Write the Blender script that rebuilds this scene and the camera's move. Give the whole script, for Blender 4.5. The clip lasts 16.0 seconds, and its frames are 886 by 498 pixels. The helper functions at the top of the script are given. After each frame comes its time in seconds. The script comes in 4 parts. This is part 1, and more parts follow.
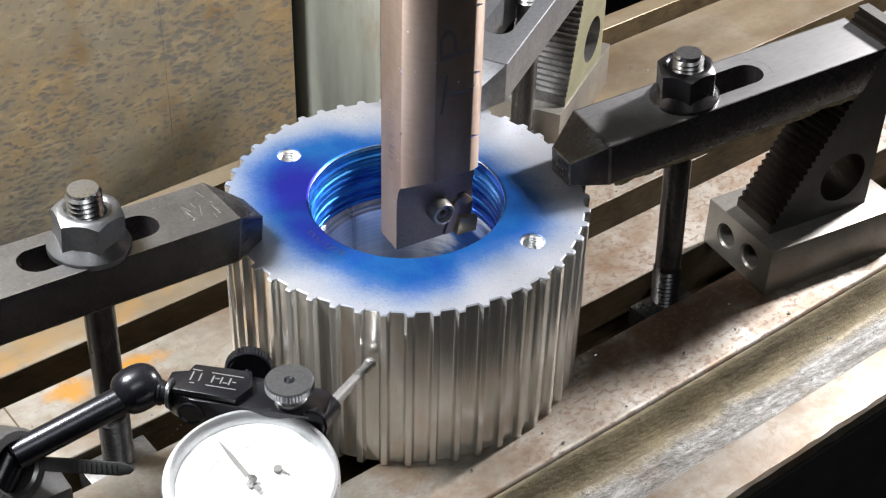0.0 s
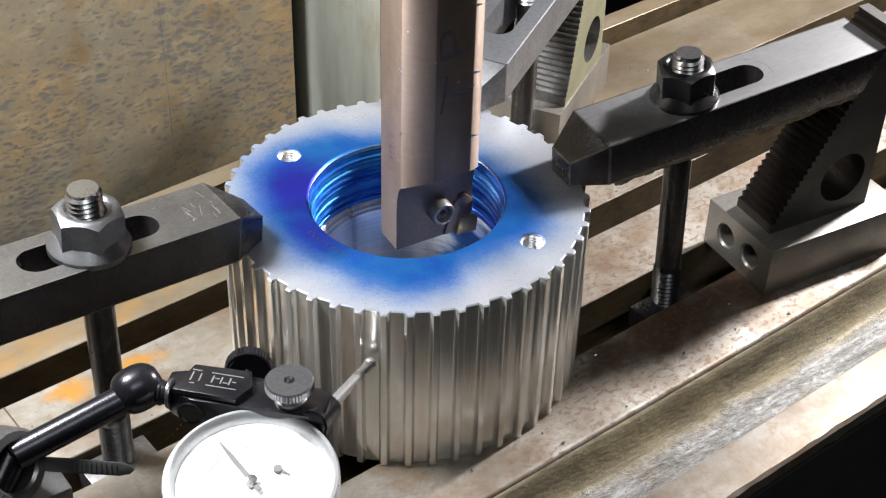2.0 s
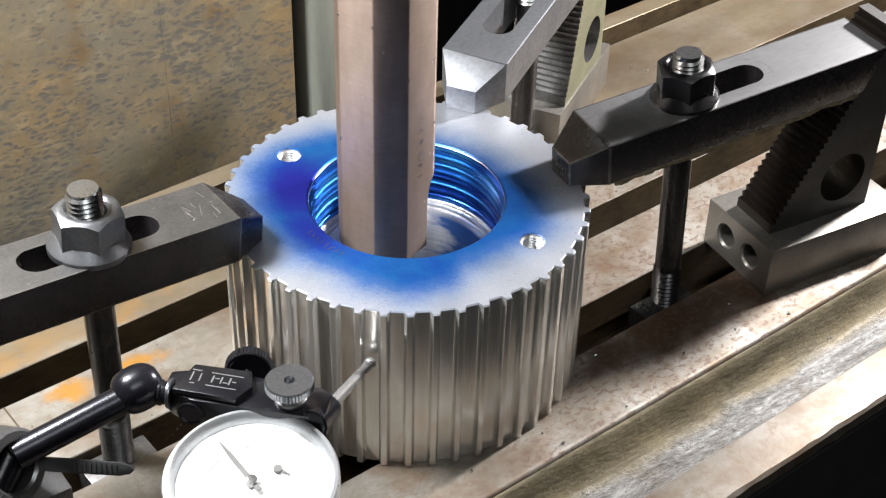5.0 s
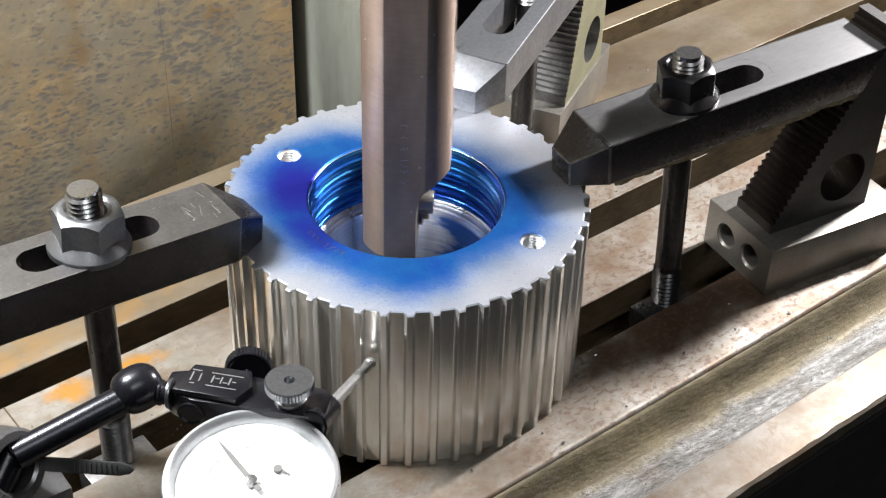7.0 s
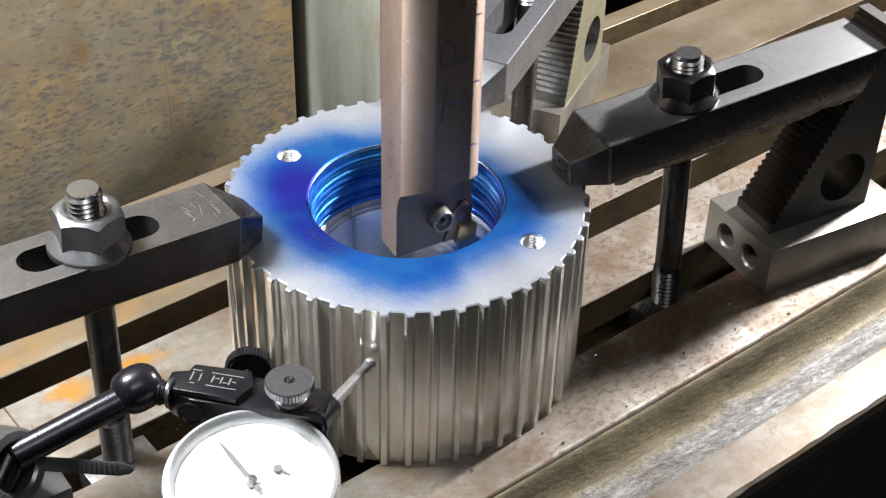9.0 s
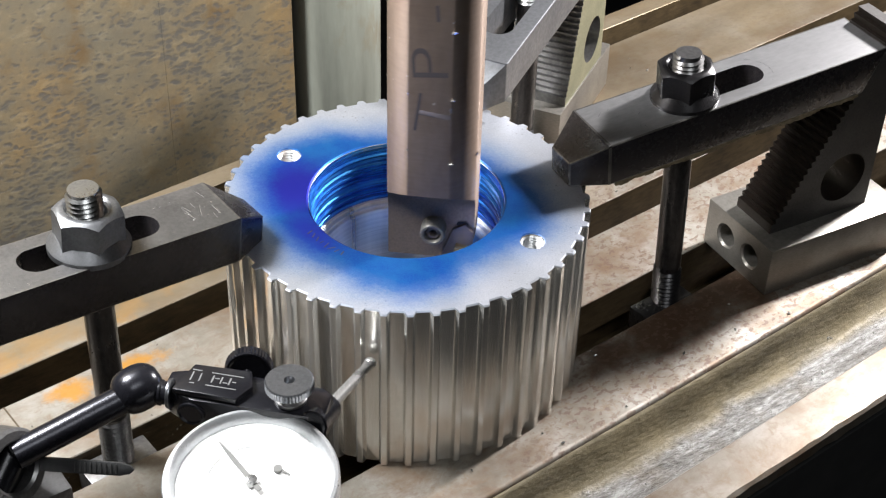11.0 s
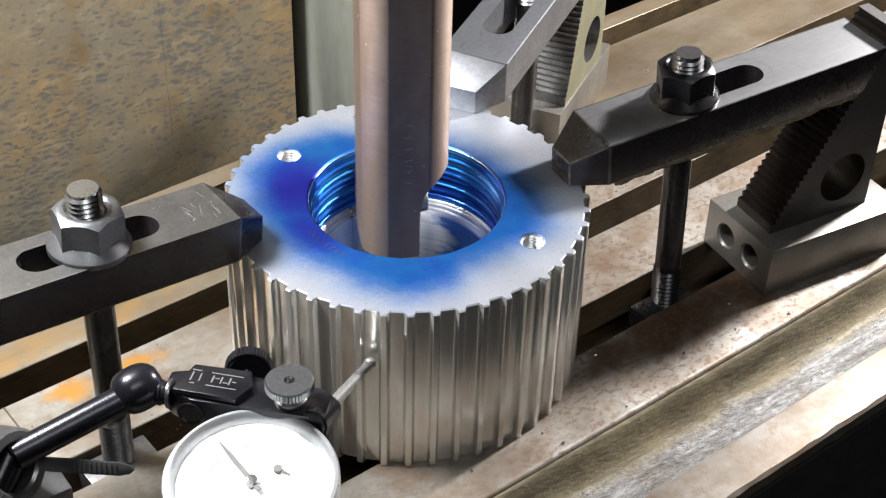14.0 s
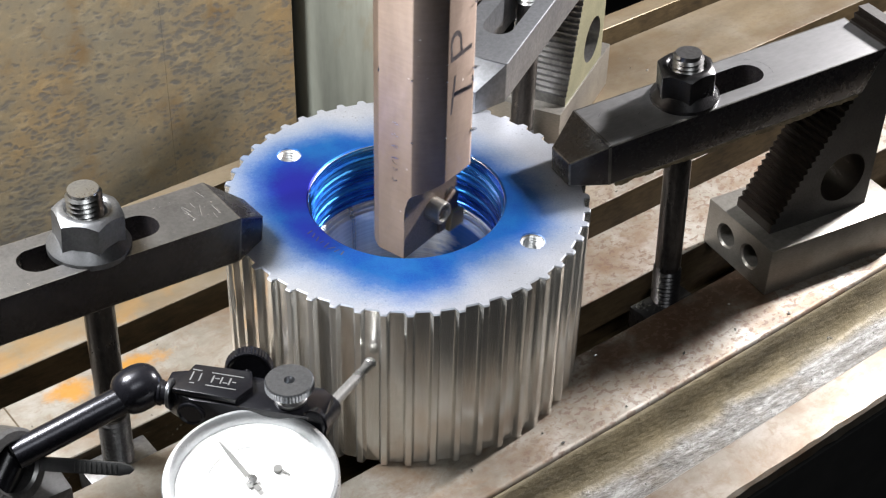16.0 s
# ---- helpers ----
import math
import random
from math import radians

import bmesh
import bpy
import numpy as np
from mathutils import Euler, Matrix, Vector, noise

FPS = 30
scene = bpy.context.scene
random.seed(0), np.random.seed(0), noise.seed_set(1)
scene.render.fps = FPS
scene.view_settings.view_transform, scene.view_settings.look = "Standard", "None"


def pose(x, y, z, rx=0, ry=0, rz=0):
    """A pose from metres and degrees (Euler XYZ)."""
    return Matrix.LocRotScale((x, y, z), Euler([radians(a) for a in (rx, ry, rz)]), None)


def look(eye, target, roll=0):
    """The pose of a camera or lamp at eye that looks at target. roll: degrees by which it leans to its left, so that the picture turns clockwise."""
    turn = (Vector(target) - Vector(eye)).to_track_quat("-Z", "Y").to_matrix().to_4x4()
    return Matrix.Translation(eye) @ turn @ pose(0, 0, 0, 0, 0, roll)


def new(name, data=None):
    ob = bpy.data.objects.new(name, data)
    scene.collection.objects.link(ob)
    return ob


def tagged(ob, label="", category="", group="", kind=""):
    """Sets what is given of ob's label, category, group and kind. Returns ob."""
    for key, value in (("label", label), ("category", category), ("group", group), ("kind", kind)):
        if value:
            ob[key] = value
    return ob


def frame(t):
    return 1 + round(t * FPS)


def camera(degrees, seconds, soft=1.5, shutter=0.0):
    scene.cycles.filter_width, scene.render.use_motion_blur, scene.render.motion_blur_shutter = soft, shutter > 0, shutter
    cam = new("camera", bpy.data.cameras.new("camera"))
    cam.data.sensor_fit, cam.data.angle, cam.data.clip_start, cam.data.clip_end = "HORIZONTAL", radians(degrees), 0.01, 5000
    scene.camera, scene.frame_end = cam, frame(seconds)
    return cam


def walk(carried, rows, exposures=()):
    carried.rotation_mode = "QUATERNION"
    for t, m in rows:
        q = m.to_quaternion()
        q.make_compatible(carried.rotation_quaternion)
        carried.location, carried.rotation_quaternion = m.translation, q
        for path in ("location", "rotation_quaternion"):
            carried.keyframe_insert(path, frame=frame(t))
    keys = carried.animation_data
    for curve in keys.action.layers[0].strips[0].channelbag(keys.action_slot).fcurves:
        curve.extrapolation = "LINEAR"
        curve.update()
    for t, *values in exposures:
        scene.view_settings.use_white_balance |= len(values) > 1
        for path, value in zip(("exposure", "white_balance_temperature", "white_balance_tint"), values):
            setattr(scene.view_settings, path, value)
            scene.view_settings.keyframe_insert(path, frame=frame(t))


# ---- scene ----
# --- camera -------------------------------------------------------------
PAN, TILT, ROLL = 1.555, 0.663, 0.029
EYE = Vector((0.0077, -0.4961, 0.4404))
WAY = Vector((math.cos(PAN) * math.cos(TILT), math.sin(PAN) * math.cos(TILT), -math.sin(TILT)))
cam = camera(33.02, 16.0, soft=1.2, shutter=0.5)
HOLD = look(EYE, EYE + WAY, math.degrees(ROLL))
walk(cam, [(0.0, HOLD), (16.0, HOLD)])

# --- world and lamps ----------------------------------------------------
world = bpy.data.worlds.new("world")
scene.world = world
world.use_nodes = True
world.node_tree.nodes["Background"].inputs[0].default_value = (0.9, 0.95, 1.0, 1)
world.node_tree.nodes["Background"].inputs[1].default_value = 0.03
scene.view_settings.exposure = 0.0


def area_lamp(name, eye, target, power, size, colour):
    data = bpy.data.lights.new(name, "AREA")
    data.energy, data.shape, data.size, data.color = power, "DISK", size, colour
    ob = new(name, data)
    ob.matrix_world = look(eye, target)
    return ob


area_lamp("work_lamp_right", (0.42, 0.268, 0.36), (0.05, 0.0, 0.05), 7.4, 0.045, (1.0, 0.975, 0.985))
area_lamp("work_lamp_left", (-0.262, -0.035, 0.405), (-0.05, 0.0, 0.05), 5.2, 0.13, (0.96, 0.975, 1.0))
# unseen fill lamp, added to lift the faces turned to the camera
area_lamp("front_fill_lamp", (0.3, -1.3, 2.1), (0.0, 0.0, 0.0), 11.0, 0.9, (0.93, 0.97, 1.0))


# --- helpers ------------------------------------------------------------
TURN = math.radians(38.3)          # the table's long direction
SD = Vector((math.cos(TURN), math.sin(TURN), 0))
ND = Vector((-math.sin(TURN), math.cos(TURN), 0))
MM = 0.001


def part(name, bm, material, parent=None, label="", smooth=True, flat_angle=35):
    """Link a bmesh, drawn in millimetres, as one mesh object under parent."""
    bm.normal_update()
    if smooth:
        lim = math.radians(flat_angle)
        for f in bm.faces:
            f.smooth = True
        for e in bm.edges:
            if len(e.link_faces) == 2 and e.calc_face_angle(0) > lim:
                e.smooth = False
    for v in bm.verts:
        v.co *= MM
    me = bpy.data.meshes.new(name)
    bm.to_mesh(me)
    bm.free()
    me.materials.append(material)
    ob = new(name, me)
    if parent:
        ob.parent = parent
    if label:
        tagged(ob, label)
    return ob


def thing(name, label, category, m=None, group="", kind=""):
    ob = new(name)
    ob.empty_display_size = 0.01
    if m is not None:
        ob.matrix_world = m
    return tagged(ob, label, category, group, kind)


def mmpose(x, y, z, rx=0, ry=0, rz=0):
    return pose(x * MM, y * MM, z * MM, rx, ry, rz)


def put(bm, src, m=None):
    """Copy bmesh src into bm through the matrix m, and free src."""
    me = bpy.data.meshes.new("tmp")
    if m is not None:
        bmesh.ops.transform(src, matrix=m, verts=src.verts)
    src.to_mesh(me)
    src.free()
    bm.from_mesh(me)
    bpy.data.meshes.remove(me)
    return bm


def prism(points, z0, z1, bevel=0.0, seg=2):
    """A polygon in x, y raised from z0 to z1."""
    bm = bmesh.new()
    low = [bm.verts.new((x, y, z0)) for x, y in points]
    top = [bm.verts.new((x, y, z1)) for x, y in points]
    n = len(points)
    bm.faces.new(low[::-1])
    bm.faces.new(top)
    for i in range(n):
        bm.faces.new((low[i], low[(i + 1) % n], top[(i + 1) % n], top[i]))
    bmesh.ops.recalc_face_normals(bm, faces=bm.faces)
    if bevel:
        bmesh.ops.bevel(bm, geom=list(bm.edges), offset=bevel, segments=seg, affect="EDGES", profile=0.6)
    return bm


def box(x0, x1, y0, y1, z0, z1, bevel=0.0, seg=2):
    return prism([(x0, y0), (x1, y0), (x1, y1), (x0, y1)], z0, z1, bevel, seg)


def lathe(profile, seg=48, closed=False, phase=0.0):
    """Turn a profile of (radius, z) round the z axis."""
    bm = bmesh.new()
    rings = []
    for r, z in profile:
        if r < 1e-6:
            rings.append([bm.verts.new((0, 0, z))])
        else:
            rings.append([bm.verts.new((r * math.cos(phase + 2 * math.pi * i / seg),
                                        r * math.sin(phase + 2 * math.pi * i / seg), z)) for i in range(seg)])
    pairs = list(zip(rings, rings[1:])) + ([(rings[-1], rings[0])] if closed else [])
    for a, b in pairs:
        for i in range(seg):
            j = (i + 1) % seg
            vs = [a[i % len(a)], a[j % len(a)], b[j % len(b)], b[i % len(b)]]
            vs = list(dict.fromkeys(vs))
            if len(vs) > 2:
                bm.faces.new(vs)
    bmesh.ops.recalc_face_normals(bm, faces=bm.faces)
    return bm


def along(a, b):
    """The matrix that takes the z axis from the origin to the line a to b."""
    a, b = Vector(a), Vector(b)
    return Matrix.Translation(a) @ (b - a).to_track_quat("Z", "Y").to_matrix().to_4x4()


def extrude_profile(profile, s0, s1, steps=1, closed=True):
    """A profile of (n, z) drawn along s."""
    bm = bmesh.new()
    rows = []
    for k in range(steps + 1):
        s = s0 + (s1 - s0) * k / steps
        rows.append([bm.verts.new((s, n, z)) for n, z in profile])
    m = len(profile)
    for a, b in zip(rows, rows[1:]):
        for i in range(m if closed else m - 1):
            j = (i + 1) % m
            bm.faces.new((a[i], a[j], b[j], b[i]))
    if closed:
        bm.faces.new(rows[0])
        bm.faces.new(rows[-1][::-1])
    bmesh.ops.recalc_face_normals(bm, faces=bm.faces)
    return bm


def cut(bm, tools):
    """Take the bmeshes of tools out of bm, exactly."""
    me = bpy.data.meshes.new("tmp")
    bm.to_mesh(me)
    bm.free()
    ob = new("tmp_body", me)
    extra = []
    for t in tools:
        tm = bpy.data.meshes.new("tmp")
        t.to_mesh(tm)
        t.free()
        to = new("tmp_tool", tm)
        extra.append(to)
        mod = ob.modifiers.new("b", "BOOLEAN")
        mod.operation, mod.object, mod.solver = "DIFFERENCE", to, "EXACT"
    dg = bpy.context.evaluated_depsgraph_get()
    dg.update()
    out = bmesh.new()
    res = bpy.data.meshes.new_from_object(ob.evaluated_get(dg))
    out.from_mesh(res)
    for o in (ob, *extra):
        d = o.data
        bpy.data.objects.remove(o)
        bpy.data.meshes.remove(d)
    bpy.data.meshes.remove(res)
    return out


# --- materials ----------------------------------------------------------
class Mat:
    """A small writer for node materials."""

    def __init__(self, name):
        self.m = bpy.data.materials.new(name)
        self.m.use_nodes = True
        self.t = self.m.node_tree
        self.b = self.t.nodes["Principled BSDF"]
        self.co = self.t.nodes.new("ShaderNodeTexCoord")

    def node(self, kind, **inputs):
        n = self.t.nodes.new(kind)
        for k, v in inputs.items():
            self.put(n, k, v)
        return n

    def put(self, n, key, v):
        key = key.replace("_", " ")
        sock = n.inputs[int(key)] if key.isdigit() else n.inputs[key]
        if isinstance(v, bpy.types.NodeSocket):
            self.t.links.new(v, sock)
        else:
            if isinstance(v, tuple) and len(v) == 3 and sock.type == "RGBA":
                v = (*v, 1)
            sock.default_value = v

    def set(self, **inputs):
        for k, v in inputs.items():
            self.put(self.b, k, v)
        return self

    def coords(self, scale=(1, 1, 1), rot=(0, 0, 0), source="Object"):
        n = self.node("ShaderNodeMapping", Scale=scale, Rotation=rot)
        self.t.links.new(self.co.outputs[source], n.inputs["Vector"])
        return n.outputs["Vector"]

    def noise(self, scale, detail=4.0, rough=0.55, vec=None, distortion=0.0):
        n = self.node("ShaderNodeTexNoise", Scale=scale, Detail=detail, Roughness=rough, Distortion=distortion)
        self.t.links.new(vec or self.coords(), n.inputs["Vector"])
        return n.outputs["Fac"]

    def voronoi(self, scale, vec=None, feature="F1"):
        n = self.node("ShaderNodeTexVoronoi", Scale=scale)
        n.feature = feature
        self.t.links.new(vec or self.coords(), n.inputs["Vector"])
        return n.outputs["Distance"]

    def ramp(self, fac, *stops, mode="LINEAR"):
        n = self.t.nodes.new("ShaderNodeValToRGB")
        n.color_ramp.interpolation = mode
        els = n.color_ramp.elements
        while len(els) < len(stops):
            els.new(0.5)
        for e, (p, c) in zip(els, stops):
            e.position = p
            e.color = (*c, 1) if isinstance(c, tuple) else (c, c, c, 1)
        self.t.links.new(fac, n.inputs["Fac"])
        return n.outputs["Color"]

    def mix(self, fac, a, b, blend="MIX"):
        n = self.t.nodes.new("ShaderNodeMix")
        n.data_type, n.blend_type = "RGBA", blend
        for i, v in ((0, fac), (6, a), (7, b)):
            if isinstance(v, bpy.types.NodeSocket):
                self.t.links.new(v, n.inputs[i])
            else:
                n.inputs[i].default_value = (*v, 1) if isinstance(v, tuple) else v
        return n.outputs[2]

    def math(self, op, a, b=0.0, clamp=False):
        n = self.t.nodes.new("ShaderNodeMath")
        n.operation, n.use_clamp = op, clamp
        for i, v in enumerate((a, b)):
            if isinstance(v, bpy.types.NodeSocket):
                self.t.links.new(v, n.inputs[i])
            else:
                n.inputs[i].default_value = v
        return n.outputs[0]

    def bump(self, height, strength=0.3, dist=0.0005):
        n = self.node("ShaderNodeBump", Strength=strength, Distance=dist, Height=height)
        self.t.links.new(n.outputs["Normal"], self.b.inputs["Normal"])
        return self


def worn_metal(name, dark, light, rough=(0.3, 0.5), metal=1.0, stretch=(1, 1, 1), grain=900, bump=0.15, big=60):
    k = Mat(name)
    v = k.coords(stretch)
    fine = k.noise(grain, 3, 0.6, v)
    broad = k.noise(big, 5, 0.6)
    both = k.math("ADD", k.math("MULTIPLY", fine, 0.45), k.math("MULTIPLY", broad, 0.55))
    k.set(Base_Color=k.ramp(both, (0.3, dark), (0.7, light)), Metallic=metal,
          Roughness=k.ramp(both, (0.3, rough[1]), (0.7, rough[0])))
    k.bump(fine, bump, 0.0003)
    return k.m


def table_material(name="ground_table_steel", worn=1.0, shine=0.47, spread=0.12, spotting=0.75, tone=0.0):
    k = Mat(name)
    broad = k.noise(22, 6, 0.62)
    rust = k.noise(40, 6, 0.7, k.coords((0.6, 1.0, 1)), 0.4)
    where = k.ramp(k.noise(17, 3, 0.6), (0.30, 0.0), (0.46, 1.0))
    sep = k.node("ShaderNodeSeparateXYZ")
    k.t.links.new(k.co.outputs["Object"], sep.inputs[0])
    used = k.node("ShaderNodeMapRange", From_Min=-0.07, From_Max=0.03, To_Min=0.12)
    k.t.links.new(sep.outputs[0], used.inputs["Value"])
    where = k.math("MULTIPLY", where, used.outputs["Result"])
    spots = k.math("MULTIPLY", k.ramp(k.noise(330, 4.0, 0.62, k.coords((0.8, 1.1, 1)), 0.3), (0.52, 0.0), (0.59, 1.0)), where)
    base = k.ramp(broad, (0.30, (0.13, 0.102, 0.073)), (0.5, (0.26, 0.237, 0.20)), (0.70, (0.42, 0.40, 0.365)))
    speck = k.noise(150, 5, 0.7, None, 0.5)
    base = k.mix(k.ramp(speck, (0.52, 0.0), (0.66, 0.55 * worn)), base, (0.20, 0.135, 0.085))
    base = k.mix(k.ramp(rust, (0.46, 0.0), (0.66, 0.75 * worn)), base, (0.17, 0.105, 0.06))
    frizz = k.math("MULTIPLY", k.math("SUBTRACT", k.noise(70, 5, 0.65), 0.5), 0.05)
    for s, n, r in ((-126, 60, 15), (-97, 59, 13), (-127, 95, 20), (-86, 93, 14), (-62, 97, 12), (-150, 92, 12), (70, 118, 18)):
        ds, dn = k.math("SUBTRACT", sep.outputs[0], s * MM), k.math("SUBTRACT", sep.outputs[1], n * MM)
        d = k.math("SQRT", k.math("ADD", k.math("MULTIPLY", ds, ds), k.math("MULTIPLY", k.math("MULTIPLY", dn, dn), 4.0)))
        patch = k.ramp(k.math("MULTIPLY", k.math("ADD", d, frizz), 1000 / (r * 1.2)), (0.3, 0.85), (0.95, 0.0))
        base = k.mix(patch, base, (0.46, 0.215, 0.025))
    # rust-brown patches that also paint the right clamp's shadow into the front strip
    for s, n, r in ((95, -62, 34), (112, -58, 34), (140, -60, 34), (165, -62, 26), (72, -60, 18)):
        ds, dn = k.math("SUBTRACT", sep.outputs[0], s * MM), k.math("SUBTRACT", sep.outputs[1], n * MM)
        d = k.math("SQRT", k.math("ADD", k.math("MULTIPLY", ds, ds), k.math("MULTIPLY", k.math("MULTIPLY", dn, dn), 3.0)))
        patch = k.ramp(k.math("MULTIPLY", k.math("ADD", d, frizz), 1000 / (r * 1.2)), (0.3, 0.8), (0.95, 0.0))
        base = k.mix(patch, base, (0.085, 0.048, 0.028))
    # a brown oily film lies on the far table lands
    brown_tone = k.node("ShaderNodeMapRange", From_Min=0.078, From_Max=0.092, To_Max=0.72)
    k.t.links.new(sep.outputs[1], brown_tone.inputs["Value"])
    brown_tone = brown_tone.outputs["Result"]
    base = k.mix(brown_tone, base, k.ramp(k.noise(30, 5, 0.6, k.coords((0.35, 1, 1))), (0.35, (0.13, 0.092, 0.048)), (0.65, (0.27, 0.215, 0.135))))
    spots = k.math("MULTIPLY", spots, k.math("SUBTRACT", 1.0, brown_tone))
    base = k.mix(tone, base, (0.12, 0.088, 0.06))
    base = k.mix(k.math("MULTIPLY", spots, spotting), base, (0.115, 0.064, 0.04))
    k.set(Base_Color=base, Metallic=k.math("MULTIPLY", k.math("SUBTRACT", 1.0, k.math("MULTIPLY", spots, spotting)), 0.55),
          Roughness=k.ramp(broad, (0.3, shine + spread), (0.7, shine)))
    k.bump(k.math("SUBTRACT", k.math("MULTIPLY", k.noise(420, 4, 0.6), 0.6), k.math("MULTIPLY", spots, spotting * 1.2)), 0.14, 0.0005)
    return k.m


def cast_material():
    k = Mat("rough_cast_trough")
    broad = k.noise(26, 6, 0.65)
    lines = k.noise(210, 6, 0.7, k.coords((0.13, 1.0, 1)), 0.25)
    fine = k.noise(650, 5, 0.7, k.coords((0.4, 1.0, 1)), 0.1)
    both = k.math("ADD", k.math("MULTIPLY", lines, 0.6), k.math("MULTIPLY", fine, 0.4))
    base = k.ramp(both, (0.36, (0.11, 0.102, 0.09)), (0.50, (0.26, 0.252, 0.235)), (0.64, (0.54, 0.535, 0.525)))
    base = k.mix(k.ramp(broad, (0.50, 0.0), (0.70, 0.55)), base, (0.19, 0.14, 0.085))
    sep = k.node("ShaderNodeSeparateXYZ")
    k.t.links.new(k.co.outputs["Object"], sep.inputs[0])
    # brown tone on the trough's upper wall, its shade mixed into the colour
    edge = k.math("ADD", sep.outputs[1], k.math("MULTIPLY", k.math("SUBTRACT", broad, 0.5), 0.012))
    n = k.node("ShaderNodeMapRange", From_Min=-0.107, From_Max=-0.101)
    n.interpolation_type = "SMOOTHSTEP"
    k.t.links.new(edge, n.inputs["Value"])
    wall_shade = n.outputs["Result"]
    brown_tone = k.ramp(k.noise(45, 6, 0.68, k.coords((0.5, 1, 1))), (0.35, (0.12, 0.094, 0.046)), (0.65, (0.32, 0.26, 0.145)))
    base = k.mix(k.math("MULTIPLY", wall_shade, 0.85), base, brown_tone)
    k.set(Base_Color=base, Metallic=0.12, Roughness=k.ramp(both, (0.35, 0.7), (0.65, 0.52)))
    lumps = k.noise(300, 5, 0.66, k.coords((0.45, 1, 1)), 0.15)
    flake = k.voronoi(420, k.coords((0.35, 1, 1), (0, 0, 0.12)), "DISTANCE_TO_EDGE")
    lumps = k.math("ADD", lumps, k.math("MULTIPLY", k.ramp(flake, (0.0, 0.0), (0.3, 1.0)), 0.05))
    rough = k.math("MULTIPLY", k.math("ADD", k.math("MULTIPLY", lumps, 1.3), k.math("MULTIPLY", lines, 0.8)), k.math("SUBTRACT", 1.0, k.math("MULTIPLY", wall_shade, 0.75)))
    k.bump(rough, 1.0, 0.002)
    return k.m


def plate_material():
    k = Mat("mottled_guard_paint")
    crowd = k.noise(9, 4, 0.6)
    shift = k.t.nodes.new("ShaderNodeTexNoise")
    shift.inputs["Scale"].default_value = 170
    k.t.links.new(k.coords(), shift.inputs["Vector"])
    bent = k.node("ShaderNodeVectorMath")
    bent.operation = "MULTIPLY_ADD"
    k.t.links.new(shift.outputs["Color"], bent.inputs[0])
    bent.inputs[1].default_value = (0.007, 0.007, 0.007)
    k.t.links.new(k.coords((0.6, 1, 1.3), (0, 0.3, 0)), bent.inputs[2])
    cell = k.voronoi(265, bent.outputs[0])
    fine = k.noise(420, 5, 0.65)
    cloud = k.noise(85, 5, 0.65, k.coords((0.7, 1, 1.2)))
    warm = k.noise(14, 6, 0.62)
    stain = k.noise(36, 5, 0.66, k.coords((1, 1, 0.7)))
    base = k.ramp(warm, (0.34, (0.20, 0.178, 0.125)), (0.5, (0.245, 0.195, 0.115)), (0.66, (0.29, 0.195, 0.085)))
    base = k.mix(k.ramp(cloud, (0.38, 0.5), (0.62, 0.0)), base, (0.16, 0.145, 0.115))
    base = k.mix(k.ramp(cloud, (0.56, 0.0), (0.72, 0.4)), base, (0.37, 0.32, 0.22))
    base = k.mix(k.ramp(stain, (0.53, 0.0), (0.70, 0.7)), base, (0.17, 0.095, 0.03))
    held = k.math("ADD", cell, k.math("MULTIPLY", k.math("SUBTRACT", crowd, 0.5), 0.9))
    held = k.math("ADD", held, k.math("MULTIPLY", k.math("SUBTRACT", k.noise(110, 3), 0.5), 0.9))
    dash = k.ramp(held, (0.06, 1.0), (0.56, 0.0), mode="EASE")
    base = k.mix(k.math("MULTIPLY", dash, 0.85), base, (0.105, 0.104, 0.10))
    base = k.mix(k.ramp(fine, (0.4, 0.25), (0.7, 0.0)), base, (0.14, 0.115, 0.08))
    k.set(Base_Color=base, Metallic=0.1, Roughness=k.ramp(cloud, (0.35, 0.36), (0.65, 0.52)))
    k.bump(k.math("SUBTRACT", k.math("MULTIPLY", fine, 0.35), k.math("MULTIPLY", dash, 0.5)), 0.16, 0.001)
    return k.m


def column_material():
    k = Mat("grey_green_paint")
    streak = k.noise(45, 5, 0.6, k.coords((1, 1, 0.16)))
    base = k.ramp(streak, (0.3, (0.16, 0.165, 0.138)), (0.55, (0.27, 0.28, 0.235)), (0.72, (0.35, 0.37, 0.32)))
    blot = k.noise(60, 5, 0.65, k.coords((1, 1, 0.4)))
    base = k.mix(k.ramp(blot, (0.56, 0.0), (0.68, 0.45)), base, (0.22, 0.17, 0.10))
    chips = k.math("MULTIPLY", k.ramp(k.voronoi(75, k.coords((1, 1, 0.45))), (0.10, 1.0), (0.17, 0.0)), k.ramp(k.noise(30, 2), (0.52, 0.0), (0.56, 1.0)))
    base = k.mix(chips, base, (0.05, 0.045, 0.04))
    base = k.mix(k.ramp(k.noise(34, 4, 0.6, k.coords((1.3, 1.3, 0.5))), (0.63, 0.0), (0.68, 0.5)), base, (0.38, 0.50, 0.50))
    k.set(Base_Color=base, Metallic=0.0, Roughness=k.ramp(streak, (0.3, 0.55), (0.7, 0.35)))
    k.bump(k.math("ADD", streak, k.math("MULTIPLY", chips, -0.6)), 0.25, 0.001)
    return k.m


